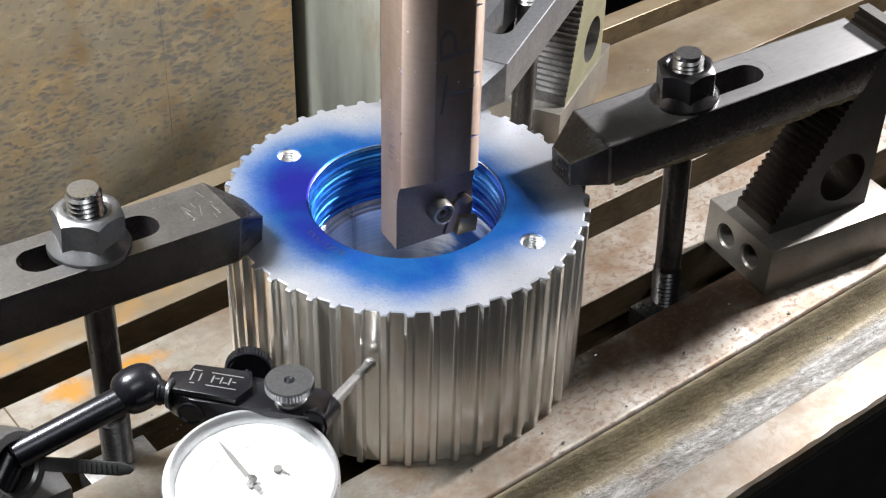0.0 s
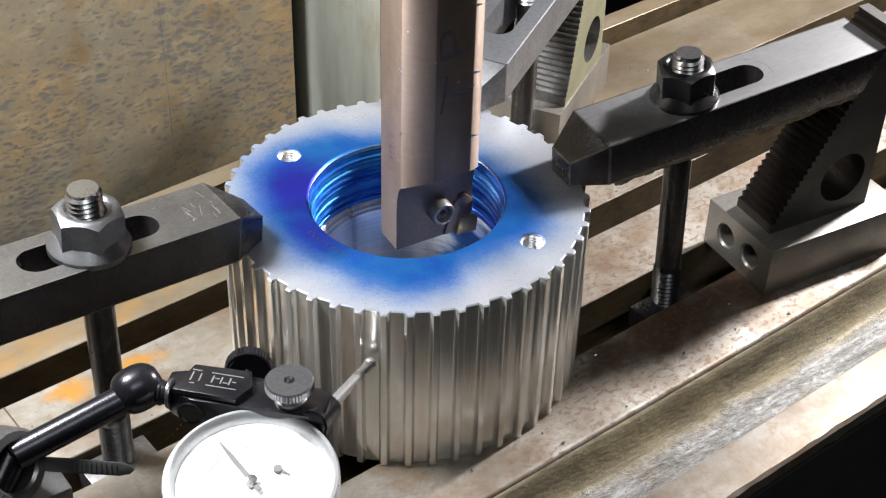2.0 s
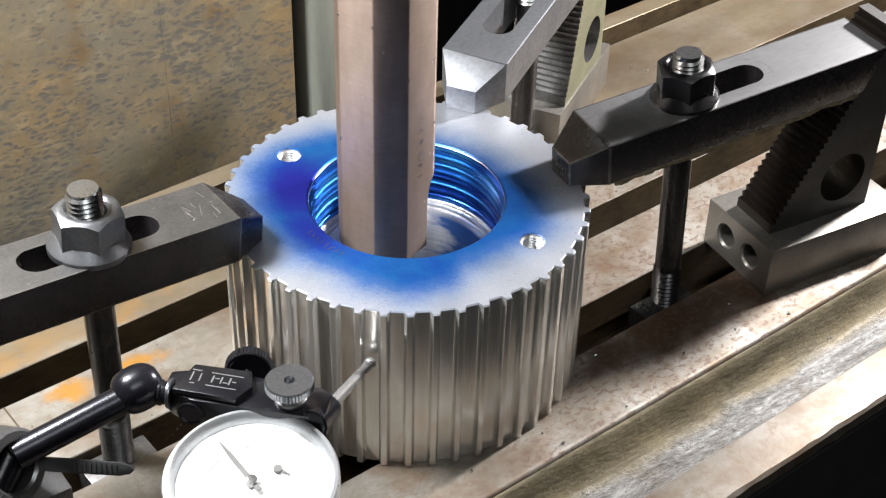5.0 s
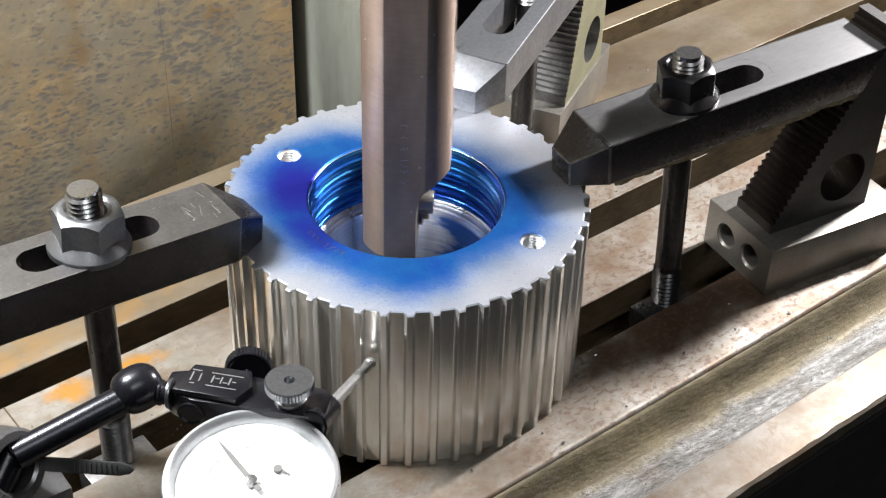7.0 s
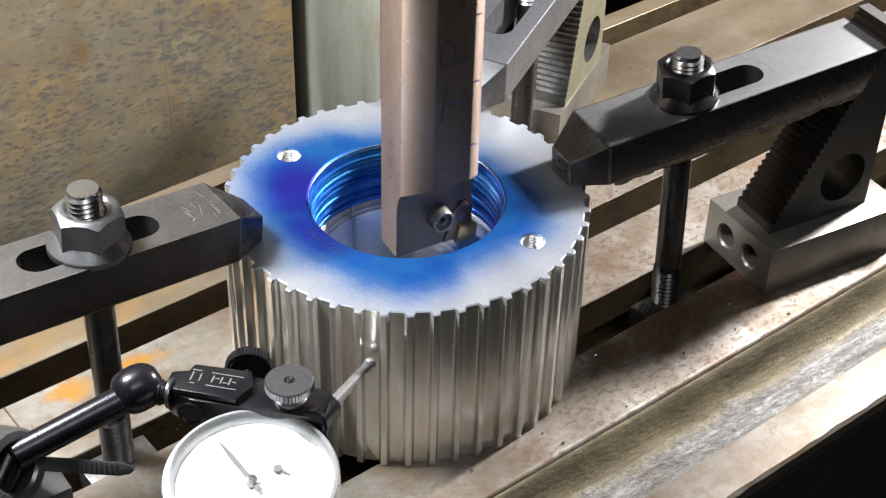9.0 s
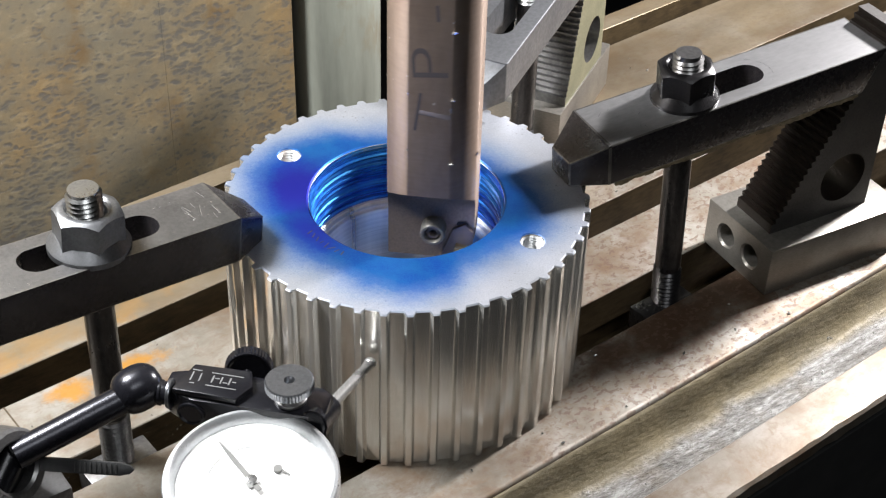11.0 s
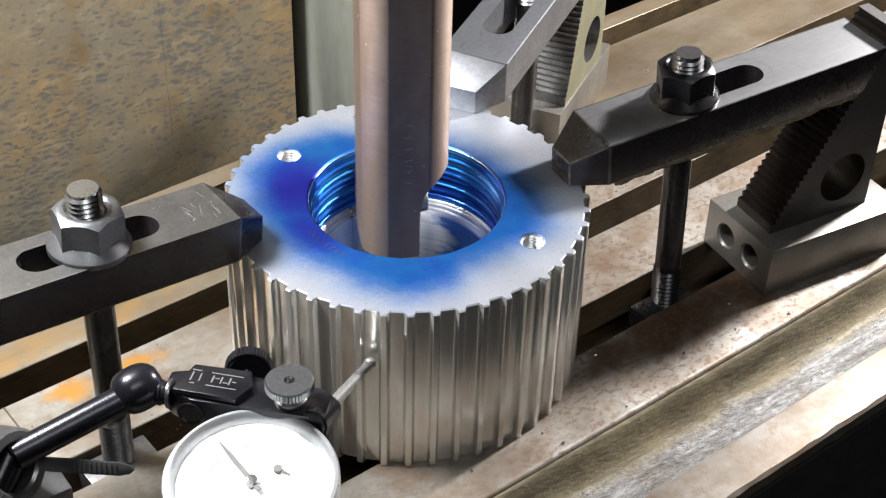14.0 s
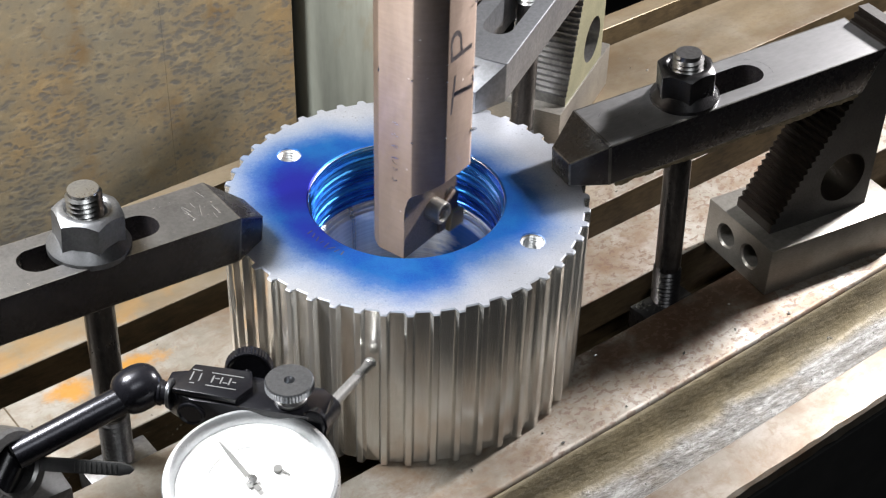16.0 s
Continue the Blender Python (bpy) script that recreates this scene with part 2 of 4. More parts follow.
def pulley_material():
    """Machined aluminium; blue layout dye wiped round the bore on the top face."""
    k = Mat("machined_aluminium_with_blue_dye")
    sep = k.node("ShaderNodeSeparateXYZ")
    k.t.links.new(k.co.outputs["Object"], sep.inputs[0])
    x, y, z = sep.outputs
    wob = k.math("MULTIPLY", k.math("SUBTRACT", k.noise(34, 6, 0.66), 0.5), 0.016)
    grit = k.math("MULTIPLY", k.math("SUBTRACT", k.noise(700, 4, 0.75), 0.5), 0.009)
    shake = k.math("ADD", wob, grit)

    def spot(px, py, inner, outer):
        dx, dy = k.math("SUBTRACT", x, px * MM), k.math("SUBTRACT", y, py * MM)
        d = k.math("SQRT", k.math("ADD", k.math("MULTIPLY", dx, dx), k.math("MULTIPLY", dy, dy)))
        n = k.node("ShaderNodeMapRange", From_Min=outer * MM, From_Max=inner * MM)
        n.interpolation_type = "SMOOTHSTEP"
        k.t.links.new(k.math("ADD", d, shake), n.inputs["Value"])
        return n.outputs["Result"]

    turn = k.math("ADD", k.math("DIVIDE", k.math("ARCTAN2", y, x), 2 * math.pi), 1.0)
    turn = k.math("FRACT", turn)
    reach = k.ramp(turn, *[(a / 360, (r - 42) / 40) for a, r in
                           ((0, 58), (14, 54), (32, 46), (52, 44), (90, 46), (112, 50), (130, 60), (150, 68), (166, 69), (182, 66), (203, 64), (222, 61), (240, 58),
                            (258, 61), (272, 65), (286, 61), (300, 53), (318, 53), (342, 61), (359.9, 58))], mode="EASE")
    far = k.math("SQRT", k.math("ADD", k.math("MULTIPLY", x, x), k.math("MULTIPLY", y, y)))
    far = k.math("ADD", far, k.math("MULTIPLY", shake, 0.8))
    over = k.math("SUBTRACT", k.math("ADD", k.math("MULTIPLY", reach, 0.040), 0.040), far)
    n = k.node("ShaderNodeMapRange", From_Min=-0.020, From_Max=0.020)
    n.interpolation_type = "SMOOTHSTEP"
    k.t.links.new(over, n.inputs["Value"])
    dye = n.outputs["Result"]
    deep = k.math("MAXIMUM", spot(-45, 4, 6, 30), k.math("MULTIPLY", spot(-38, -26, 4, 26), 0.75))
    top = k.math("MULTIPLY", dye, k.math("GREATER_THAN", z, 0.0794))
    v = k.coords((1, 1, 0.05))
    streak = k.noise(420, 4, 0.6, v)
    fine = k.noise(1500, 3, 0.6)
    blotch = k.noise(55, 5, 0.6)
    alu = k.ramp(k.math("ADD", k.math("MULTIPLY", streak, 0.15), k.math("MULTIPLY", blotch, 0.85)),
                 (0.35, (0.74, 0.725, 0.685)), (0.62, (0.83, 0.815, 0.78)))
    nicks = k.math("MULTIPLY", k.ramp(k.voronoi(330), (0.10, 1.0), (0.2, 0.0)), k.ramp(k.noise(60, 2), (0.6, 0.0), (0.68, 0.5)))
    alu = k.mix(nicks, alu, (0.20, 0.18, 0.16))
    mott = k.ramp(k.math("ADD", k.math("MULTIPLY", blotch, 0.7), k.math("MULTIPLY", fine, 0.3)), (0.38, (0.006, 0.06, 0.36)), (0.62, (0.014, 0.14, 0.44)))
    blue = k.mix(deep, mott, (0.014, 0.018, 0.29))
    bare = k.mix(k.math("GREATER_THAN", z, 0.0794), alu, k.ramp(k.math("ADD", k.math("MULTIPLY", fine, 0.5), k.math("MULTIPLY", blotch, 0.5)), (0.36, (0.42, 0.435, 0.48)), (0.62, (0.57, 0.59, 0.635))))
    pits = k.math("MULTIPLY", k.ramp(k.voronoi(420), (0.12, 1.0), (0.2, 0.0)), k.ramp(k.noise(48, 3), (0.5, 0.0), (0.6, 0.55)))
    bare = k.mix(pits, bare, (0.22, 0.21, 0.21))
    blue = k.mix(k.ramp(dye, (0.25, 0.0), (0.9, 1.0)), (0.022, 0.17, 0.47), blue)
    k.set(Base_Color=k.mix(k.ramp(top, (0.0, 0.0), (0.25, 0.35), (0.6, 0.9), (0.8, 1.0)), bare, blue),
          Metallic=k.ramp(top, (0.0, 0.8), (0.7, 0.8)),
          Roughness=k.mix(k.math("GREATER_THAN", z, 0.0794), k.ramp(k.math("ADD", k.math("MULTIPLY", streak, 0.2), k.math("MULTIPLY", blotch, 0.8)), (0.35, 0.25), (0.62, 0.19)), k.ramp(blotch, (0.3, 0.50), (0.7, 0.40))))
    k.bump(k.math("ADD", fine, k.math("MULTIPLY", streak, 0.3)), 0.015, 0.0002)
    return k.m


def bore_material():
    k = Mat("blue_dyed_bore")
    sep = k.node("ShaderNodeSeparateXYZ")
    k.t.links.new(k.co.outputs["Object"], sep.inputs[0])
    z = sep.outputs[2]
    ring = k.noise(1, 4, 0.75, k.coords((6, 6, 700)))
    patch = k.noise(26, 4, 0.6)
    blue = k.ramp(k.math("ADD", k.math("MULTIPLY", ring, 0.5), k.math("MULTIPLY", patch, 0.5)),
                  (0.34, (0.008, 0.015, 0.17)), (0.46, (0.015, 0.10, 0.55)), (0.55, (0.04, 0.30, 0.80)), (0.60, (0.10, 0.45, 0.85)), (0.66, (0.85, 0.88, 0.9)))
    k.set(Base_Color=blue, Metallic=0.75, Roughness=k.ramp(ring, (0.3, 0.2), (0.7, 0.36)))
    k.bump(ring, 0.25, 0.0004)
    return k.m


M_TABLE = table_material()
M_RIM = table_material("worn_rim_steel", 1.1, 0.34, 0.08, 0.12, 0.35)
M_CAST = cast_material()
M_PLATE = plate_material()
M_COLUMN = column_material()
M_PULLEY = pulley_material()
M_BORE = bore_material()
M_BARE = worn_metal("bright_turned_steel", (0.6, 0.6, 0.6), (0.88, 0.88, 0.88), (0.26, 0.42), 1.0, (1, 1, 6))
def streaked_bore():
    k = Mat("bare_bore_with_reflections")
    # upright pale bands: reflections painted into the bare metal
    band = k.noise(38, 4, 0.6, k.coords((1, 1, 0.04)))
    rings = k.noise(1, 3, 0.7, k.coords((4, 4, 700)))
    sep = k.node("ShaderNodeSeparateXYZ")
    k.t.links.new(k.co.outputs["Object"], sep.inputs[0])
    # blue on the +x side paints the dyed wall's reflection
    side = k.math("ADD", k.math("MULTIPLY", sep.outputs[0], 22.0), k.math("MULTIPLY", k.math("SUBTRACT", k.noise(30, 4, 0.6, k.coords((1, 1, 2.5))), 0.5), 2.2))
    lip = k.ramp(k.math("MULTIPLY", sep.outputs[2], 20.0), (0.90, 1.0), (0.94, 0.0))
    bare = k.ramp(k.math("ADD", k.math("MULTIPLY", band, 0.7), k.math("MULTIPLY", rings, 0.3)), (0.36, (0.42, 0.43, 0.45)), (0.6, (0.95, 0.95, 0.95)))
    k.set(Base_Color=k.mix(k.math("MULTIPLY", k.ramp(side, (0.2, 0.0), (0.5, 0.9)), lip), bare, (0.02, 0.16, 0.5)),
          Metallic=0.8, Roughness=k.ramp(band, (0.35, 0.2), (0.65, 0.42)))
    k.bump(rings, 0.2, 0.0003)
    return k.m


M_LOWER = streaked_bore()


def turned_bar():
    k = Mat("bronzed_turned_steel")
    broad = k.noise(40, 5, 0.6, k.coords((1, 1, 0.35)))
    fine = k.noise(600, 3, 0.6, k.coords((0.2, 0.2, 1)))
    specks = k.math("MULTIPLY", k.ramp(k.voronoi(140), (0.05, 1.0), (0.09, 0.0)), k.ramp(k.noise(25, 2), (0.5, 0.0), (0.56, 0.8)))
    both = k.math("ADD", k.math("MULTIPLY", fine, 0.15), k.math("MULTIPLY", broad, 0.85))
    base = k.ramp(both, (0.34, (0.20, 0.146, 0.115)), (0.64, (0.33, 0.258, 0.212)))
    upright = k.node("ShaderNodeCombineXYZ", Z=1.0)
    k.set(Base_Color=k.mix(specks, base, (0.75, 0.7, 0.65)), Metallic=0.9, Roughness=k.ramp(both, (0.34, 0.58), (0.64, 0.52)), Anisotropic=0.72, Tangent=upright.outputs[0])
    k.bump(fine, 0.03, 0.0002)
    return k.m


M_BAR = turned_bar()
M_POCKET = worn_metal("dark_pocket_steel", (0.17, 0.13, 0.10), (0.31, 0.245, 0.195), (0.4, 0.55), 0.55)
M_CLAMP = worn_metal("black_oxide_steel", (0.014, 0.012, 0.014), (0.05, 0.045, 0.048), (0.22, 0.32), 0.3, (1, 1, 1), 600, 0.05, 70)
M_GREYBLOCK = worn_metal("oiled_grey_block", (0.055, 0.052, 0.05), (0.12, 0.115, 0.11), (0.38, 0.5), 0.6)
M_EDGE = worn_metal("bare_worn_edge", (0.05, 0.048, 0.046), (0.34, 0.325, 0.30), (0.3, 0.45), 0.8, (1, 1, 1), 300, 0.1, 120)
# pale clamp top: rubbed steel with the lamp's sheen put into the colour
M_RUBBED_SHEEN = worn_metal("rubbed_clamp_sheen", (0.33, 0.326, 0.33), (0.56, 0.555, 0.56), (0.30, 0.38), 0.8, (0.4, 1, 1), 500, 0.08, 60)
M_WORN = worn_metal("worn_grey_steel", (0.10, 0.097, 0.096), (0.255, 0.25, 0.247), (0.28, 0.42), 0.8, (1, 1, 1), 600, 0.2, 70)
M_STEEL = worn_metal("milled_grey_steel", (0.15, 0.155, 0.165), (0.30, 0.305, 0.32), (0.45, 0.58), 0.9, (1, 1, 1), 500, 0.2, 50)
M_BLOCK = worn_metal("ground_block_steel", (0.18, 0.168, 0.15), (0.33, 0.312, 0.28), (0.32, 0.46), 0.65, (1, 1, 4), 500, 0.15, 60)
M_ZINC = worn_metal("yellow_zinc_plate", (0.25, 0.255, 0.175), (0.44, 0.44, 0.30), (0.3, 0.48), 0.7)
M_RESIDUE = worn_metal("dried_coolant_residue", (0.10, 0.075, 0.04), (0.34, 0.27, 0.17), (0.5, 0.7), 0.0, (1, 1, 1), 700, 0.4, 200)
# oily brown, darkened so that the slots' shade is in the colour
M_GRIME_SHADE = worn_metal("oily_slot_shade", (0.02, 0.014, 0.008), (0.125, 0.088, 0.046), (0.35, 0.55), 0.15, (0.3, 1, 1), 500, 0.3, 50)
M_NUT = worn_metal("black_nut_steel", (0.013, 0.012, 0.013), (0.045, 0.043, 0.045), (0.24, 0.34), 0.5)
M_KNOB = worn_metal("satin_knob_steel", (0.15, 0.155, 0.165), (0.27, 0.275, 0.29), (0.25, 0.36), 0.9)
M_NUTGREY = worn_metal("grey_nut_steel", (0.11, 0.112, 0.116), (0.24, 0.243, 0.25), (0.36, 0.5), 0.85)
M_STEP = worn_metal("oily_black_steps", (0.007, 0.006, 0.005), (0.032, 0.023, 0.018), (0.25, 0.45), 0.4)
M_PRINT = worn_metal("worn_raised_print", (0.10, 0.10, 0.10), (0.34, 0.34, 0.34), (0.3, 0.5), 0.5)
M_STUD = worn_metal("dark_stud_steel", (0.025, 0.024, 0.025), (0.09, 0.088, 0.09), (0.24, 0.36), 0.7, (1, 1, 0.3))
M_THREAD = worn_metal("bright_thread_steel", (0.22, 0.22, 0.22), (0.5, 0.5, 0.49), (0.22, 0.4), 1.0)
M_BLACK = worn_metal("black_anodised", (0.006, 0.006, 0.008), (0.02, 0.02, 0.024), (0.16, 0.28), 0.3)
M_CHROME = worn_metal("satin_chrome", (0.55, 0.55, 0.56), (0.8, 0.8, 0.8), (0.12, 0.25), 1.0)
M_BEZEL = worn_metal("satin_bezel", (0.46, 0.47, 0.48), (0.6, 0.61, 0.62), (0.25, 0.38), 0.6)
M_SATIN = worn_metal("satin_bright_steel", (0.50, 0.49, 0.47), (0.72, 0.71, 0.69), (0.2, 0.3), 0.8, (1, 1, 1), 300, 0.03)
M_GLOSS = worn_metal("glossy_black_rod", (0.012, 0.012, 0.016), (0.03, 0.03, 0.036), (0.2, 0.28), 0.5, (1, 1, 1), 300, 0.03)
M_PLASTIC = worn_metal("black_nylon", (0.018, 0.018, 0.018), (0.05, 0.05, 0.05), (0.4, 0.55), 0.0)
M_ROOM = worn_metal("grey_workshop_paint", (0.08, 0.08, 0.078), (0.14, 0.14, 0.135), (0.6, 0.8), 0.0, (1, 1, 1), 40, 0.1, 4)
M_DARK = worn_metal("dark_workshop", (0.012, 0.012, 0.013), (0.03, 0.029, 0.028), (0.6, 0.8), 0.0, (1, 1, 1), 40, 0.1, 4)


def plain(name, colour, rough=0.4, metal=0.0):
    k = Mat(name)
    k.set(Base_Color=colour, Roughness=rough, Metallic=metal)
    return k.m


M_WHITE = plain("white_dial_card", (0.86, 0.86, 0.84), 0.35)
M_INK = plain("grey_dial_ink", (0.16, 0.16, 0.15), 0.5)
M_MARK = plain("black_ink_and_slot_shade", (0.03, 0.027, 0.03), 0.85)
M_PEN = plain("faded_marker_ink", (0.075, 0.064, 0.068), 0.5)
M_CARBIDE = plain("gold_coated_carbide", (0.40, 0.30, 0.16), 0.3, 0.8)
M_LABEL = plain("pale_print", (0.62, 0.62, 0.62), 0.4)

# --- the structure ------------------------------------------------------
R_TABLE = pose(0, 0, 0, 0, 0, 38.3)


def slot(n0, n1):
    """The outline of one tee slot, from its near lip to its far lip."""
    return [(n0 - 0.6, 0), (n0, -0.6), (n0, -19), (n0 - 6, -19), (n0 - 6, -36), (n1 + 6, -36), (n1 + 6, -19), (n1, -19), (n1, -0.4), (n1 + 0.4, 0)]


def build_table():
    outline = [(-93, -60), (-93, -1.7), (-92.75, -1.0), (-92.2, -0.45), (-91.5, -0.1), (-90.8, 0)]
    for n0, n1 in ((-52, -28.5), (7.5, 24.5), (68, 85), (137, 152)):
        outline += slot(n0, n1)
    outline += [(164, 0), (165, -1), (165, -60)]
    bm = extrude_profile(outline, -420, 620, 8)
    # slot walls and floors: oily brown with their shade painted in
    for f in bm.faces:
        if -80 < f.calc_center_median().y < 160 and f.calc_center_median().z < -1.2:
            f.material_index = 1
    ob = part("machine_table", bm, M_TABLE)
    ob.data.materials.append(M_GRIME_SHADE)
    ob.matrix_world = R_TABLE
    tagged(ob, "stained steel machine table with tee slots", "machine table", kind="structure")
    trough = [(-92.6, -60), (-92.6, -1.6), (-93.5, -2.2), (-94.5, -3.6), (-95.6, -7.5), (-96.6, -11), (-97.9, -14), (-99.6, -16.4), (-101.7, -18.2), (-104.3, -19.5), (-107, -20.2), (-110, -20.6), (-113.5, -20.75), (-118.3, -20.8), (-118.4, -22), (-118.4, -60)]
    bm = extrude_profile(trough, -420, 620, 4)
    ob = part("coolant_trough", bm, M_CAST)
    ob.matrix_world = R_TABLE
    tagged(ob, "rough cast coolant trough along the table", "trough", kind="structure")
    rim = [(-118, -60), (-118, -20.6), (-118.5, -20), (-139, -19.8), (-140.5, -21), (-141, -26), (-135, -30), (-120, -60)]
    bm = extrude_profile(rim, -420, 620, 300)
    for v in bm.verts:
        if v.co.y < -138 and v.co.z > -27:
            v.co.y += 0.6 * noise.noise(Vector((v.co.x * 0.11, 0, v.co.z)))
    ob = part("trough_rim", bm, M_RIM, flat_angle=15)
    ob.matrix_world = R_TABLE
    tagged(ob, "bright worn steel rim of the trough", "rim", kind="structure")


def build_apron():
    ob = part("table_apron", box(-420, 620, -140, -121, -121, -31, 1), M_DARK)
    ob.matrix_world = R_TABLE
    tagged(ob, "dark front apron below the table rim", "apron", kind="structure")


def build_surround():
    ob = part("machine_base", box(-420, 620, -180, 160, -400, -122, 3), M_DARK)
    ob.matrix_world = R_TABLE
    tagged(ob, "dark machine saddle under the table", "machine base", kind="structure")
    ob = part("floor", box(-3000, 3000, -3000, 3000, -1000, -900), M_DARK)
    tagged(ob, "dark workshop floor", "floor", kind="structure")
    for name, b in (("wall_north", (-3000, 3000, 2500, 2600)), ("wall_south", (-3000, 3000, -2600, -2500)),
                    ("wall_east", (2900, 3000, -2500, 2500)), ("wall_west", (-3000, -2900, -2500, 2500))):
        tagged(part(name, box(*b, -900, 2600), M_ROOM if name != "wall_north" else M_DARK), "dark workshop wall", "wall", kind="structure")
    tagged(part("ceiling", box(-3000, 3000, -2600, 2600, 2600, 2700), M_ROOM), "dark workshop ceiling", "ceiling", kind="structure")


def build_guard():
    th = thing("splash_guard", "rust-mottled painted sheet guard behind the table", "guard", R_TABLE)
    bm = extrude_profile([(222.0, -110), (225.0, -110), (225.0, 420), (222.0, 420)], -420, 9.6, 1)
    for v in bm.verts:
        v.co.y += (9.6 - v.co.x) * -0.012
    part("panel", bm, M_PLATE, th)
    part("panel", box(9.65, 89.4, 222, 225, -110, 420, 0.15, 1), M_PLATE, th)
    part("foot", box(-420, 89.4, 225.5, 240, -122, -108), M_DARK, th)


def build_column():
    th = thing("round_column", "grey-green painted round machine column", "column", mmpose(-46.0, 261.0, 0))
    part("tube", lathe([(0, -900), (26.0, -900), (26.0, 700), (0, 700)], 64), M_COLUMN, th)


def build_joint():
    ob = part("table_joint", box(-159.4, -158.6, 24.7, 67.7, 0.005, 0.03), M_GRIME_SHADE, None, smooth=False)
    ob.matrix_world = R_TABLE
    tagged(ob, "thin dark joint across the table", "joint", kind="structure")


build_table()
build_joint()
build_surround()
build_apron()
build_guard()
build_column()

# --- the pulley ---------------------------------------------------------
TEETH = 48


def build_pulley():
    th = thing("toothed_pulley", "aluminium timing pulley with blue layout dye on top", "pulley", mmpose(0, 0, 0))
    outer, root = 75.5, 73.1
    pitch = 2 * math.pi / TEETH
    start = 0.039
    ring = []
    for i in range(TEETH):
        c = start + i * pitch
        for da, r in ((-0.5, root), (-0.35, root), (-0.235, root), (-0.215, root + 0.15), (-0.2, root + 0.5), (-0.135, outer - 0.35), (-0.12, outer - 0.08), (-0.1, outer),
                      (0.0, outer), (0.1, outer), (0.12, outer - 0.08), (0.135, outer - 0.35), (0.2, root + 0.5), (0.215, root + 0.15), (0.235, root), (0.35, root)):
            a = c + da * pitch
            ring.append((r, a))
    bm = bmesh.new()
    rows = []
    for dr, z in ((-0.4, 0.0), (0, 0.5), (0, 79.5), (-0.5, 80.0)):
        rows.append([bm.verts.new(((r + dr) * math.cos(a), (r + dr) * math.sin(a), z)) for r, a in ring])
    m = len(ring)
    for rad in (64, 52, 41.0, 40.2):
        z = 80.0 if rad > 40.5 else 79.3
        rows.append([bm.verts.new((rad * math.cos(a), rad * math.sin(a), z)) for r, a in ring])
    for rad, z in ((40.2, 47.0), (36.6, 46.0), (36.6, 0.0)):
        rows.append([bm.verts.new((rad * math.cos(a), rad * math.sin(a), z)) for r, a in ring])
    rows.append(rows[0])
    for a, b in zip(rows, rows[1:]):
        for i in range(m):
            j = (i + 1) % m
            bm.faces.new((a[i], a[j], b[j], b[i]))
    bmesh.ops.recalc_face_normals(bm, faces=bm.faces)
    holes = []
    for x, y in ((-50.4, 28.2), (50.4, -28.2)):
        t = lathe([(0, 50), (4.7, 50), (4.7, 79.0), (5.3, 79.9), (5.3, 81), (0, 81)], 32)
        bmesh.ops.translate(t, verts=t.verts, vec=(x, y, 0))
        holes.append(t)
    bm = cut(bm, holes)
    part("body", bm, M_PULLEY, th, flat_angle=22)
    # ridged bore lining, cut ring by ring
    prof, z = [(40.15, 79.2)], 78.6
    for depth, tall in ((0.0, 3.6), (0.9, 0.8), (0.1, 3.0), (0.7, 0.6), (0.2, 1.8), (1.0, 0.7), (0.15, 1.4), (0.9, 0.7), (0.2, 2.6), (0.8, 0.6), (0.1, 2.2), (0.9, 0.8),
                        (0.2, 1.5), (0.7, 0.6), (0.1, 3.4), (0.8, 0.8), (0.2, 2.0)):
        r = 40.0 - depth
        prof += [(r, z), (r, z - tall)]
        z -= tall + 0.35
    prof += [(39.9, z), (39.9, 47.2)]
    bm = lathe(prof, 128)
    for f in bm.faces:
        f.normal_flip()
    part("bore", bm, M_BORE, th, "bore wall dyed bright blue with fine ridges", flat_angle=30)
    bm = lathe([(39.9, 51.0), (39.2, 50.6), (39.2, 49.6), (37.6, 49.4), (37.6, 48.2), (36.4, 47.9), (36.0, 47.2), (36.0, 2)], 128)
    part("lower_bore", bm, M_LOWER, th, "bright turned lower bore with reflections painted in")
    for x, y in ((-50.4, 28.2), (50.4, -28.2)):
        prof = []
        for i in range(16):
            z = 79 - i * 1.3
            prof += [(4.65, z), (4.05, z - 0.65)]
        bm = lathe(prof, 32)
        bmesh.ops.translate(bm, verts=bm.verts, vec=(x, y, 0))
        part("tapped_hole", bm, M_BARE, th)
    rng = random.Random(5)
    for i in range(8):
        w = rng.uniform(0.8, 1.7)
        a = math.radians(214 + i * 3.4)
        bm = box(-w, w, -0.2, 0.2, 80.01, 80.04)
        bmesh.ops.transform(bm, matrix=Matrix.Translation((45.5 * math.cos(a), 45.5 * math.sin(a), 0)) @ Matrix.Rotation(a + rng.uniform(-0.7, 0.7), 4, "Z"), verts=bm.verts)
        part("faint_mark", bm, M_MARK, th, "faint dark pen stroke", smooth=False)
    return th


build_pulley()


# --- clamps, studs, nuts ------------------------------------------------
def stadium(x0, x1, y, r, z0, z1, seg=12):
    pts = []
    for i in range(seg + 1):
        a = math.pi / 2 + math.pi * i / seg
        pts.append((x0 + r + r * math.cos(a), y + r * math.sin(a)))
    for i in range(seg + 1):
        a = -math.pi / 2 + math.pi * i / seg
        pts.append((x1 - r + r * math.cos(a), y + r * math.sin(a)))
    return prism(pts, z0, z1)


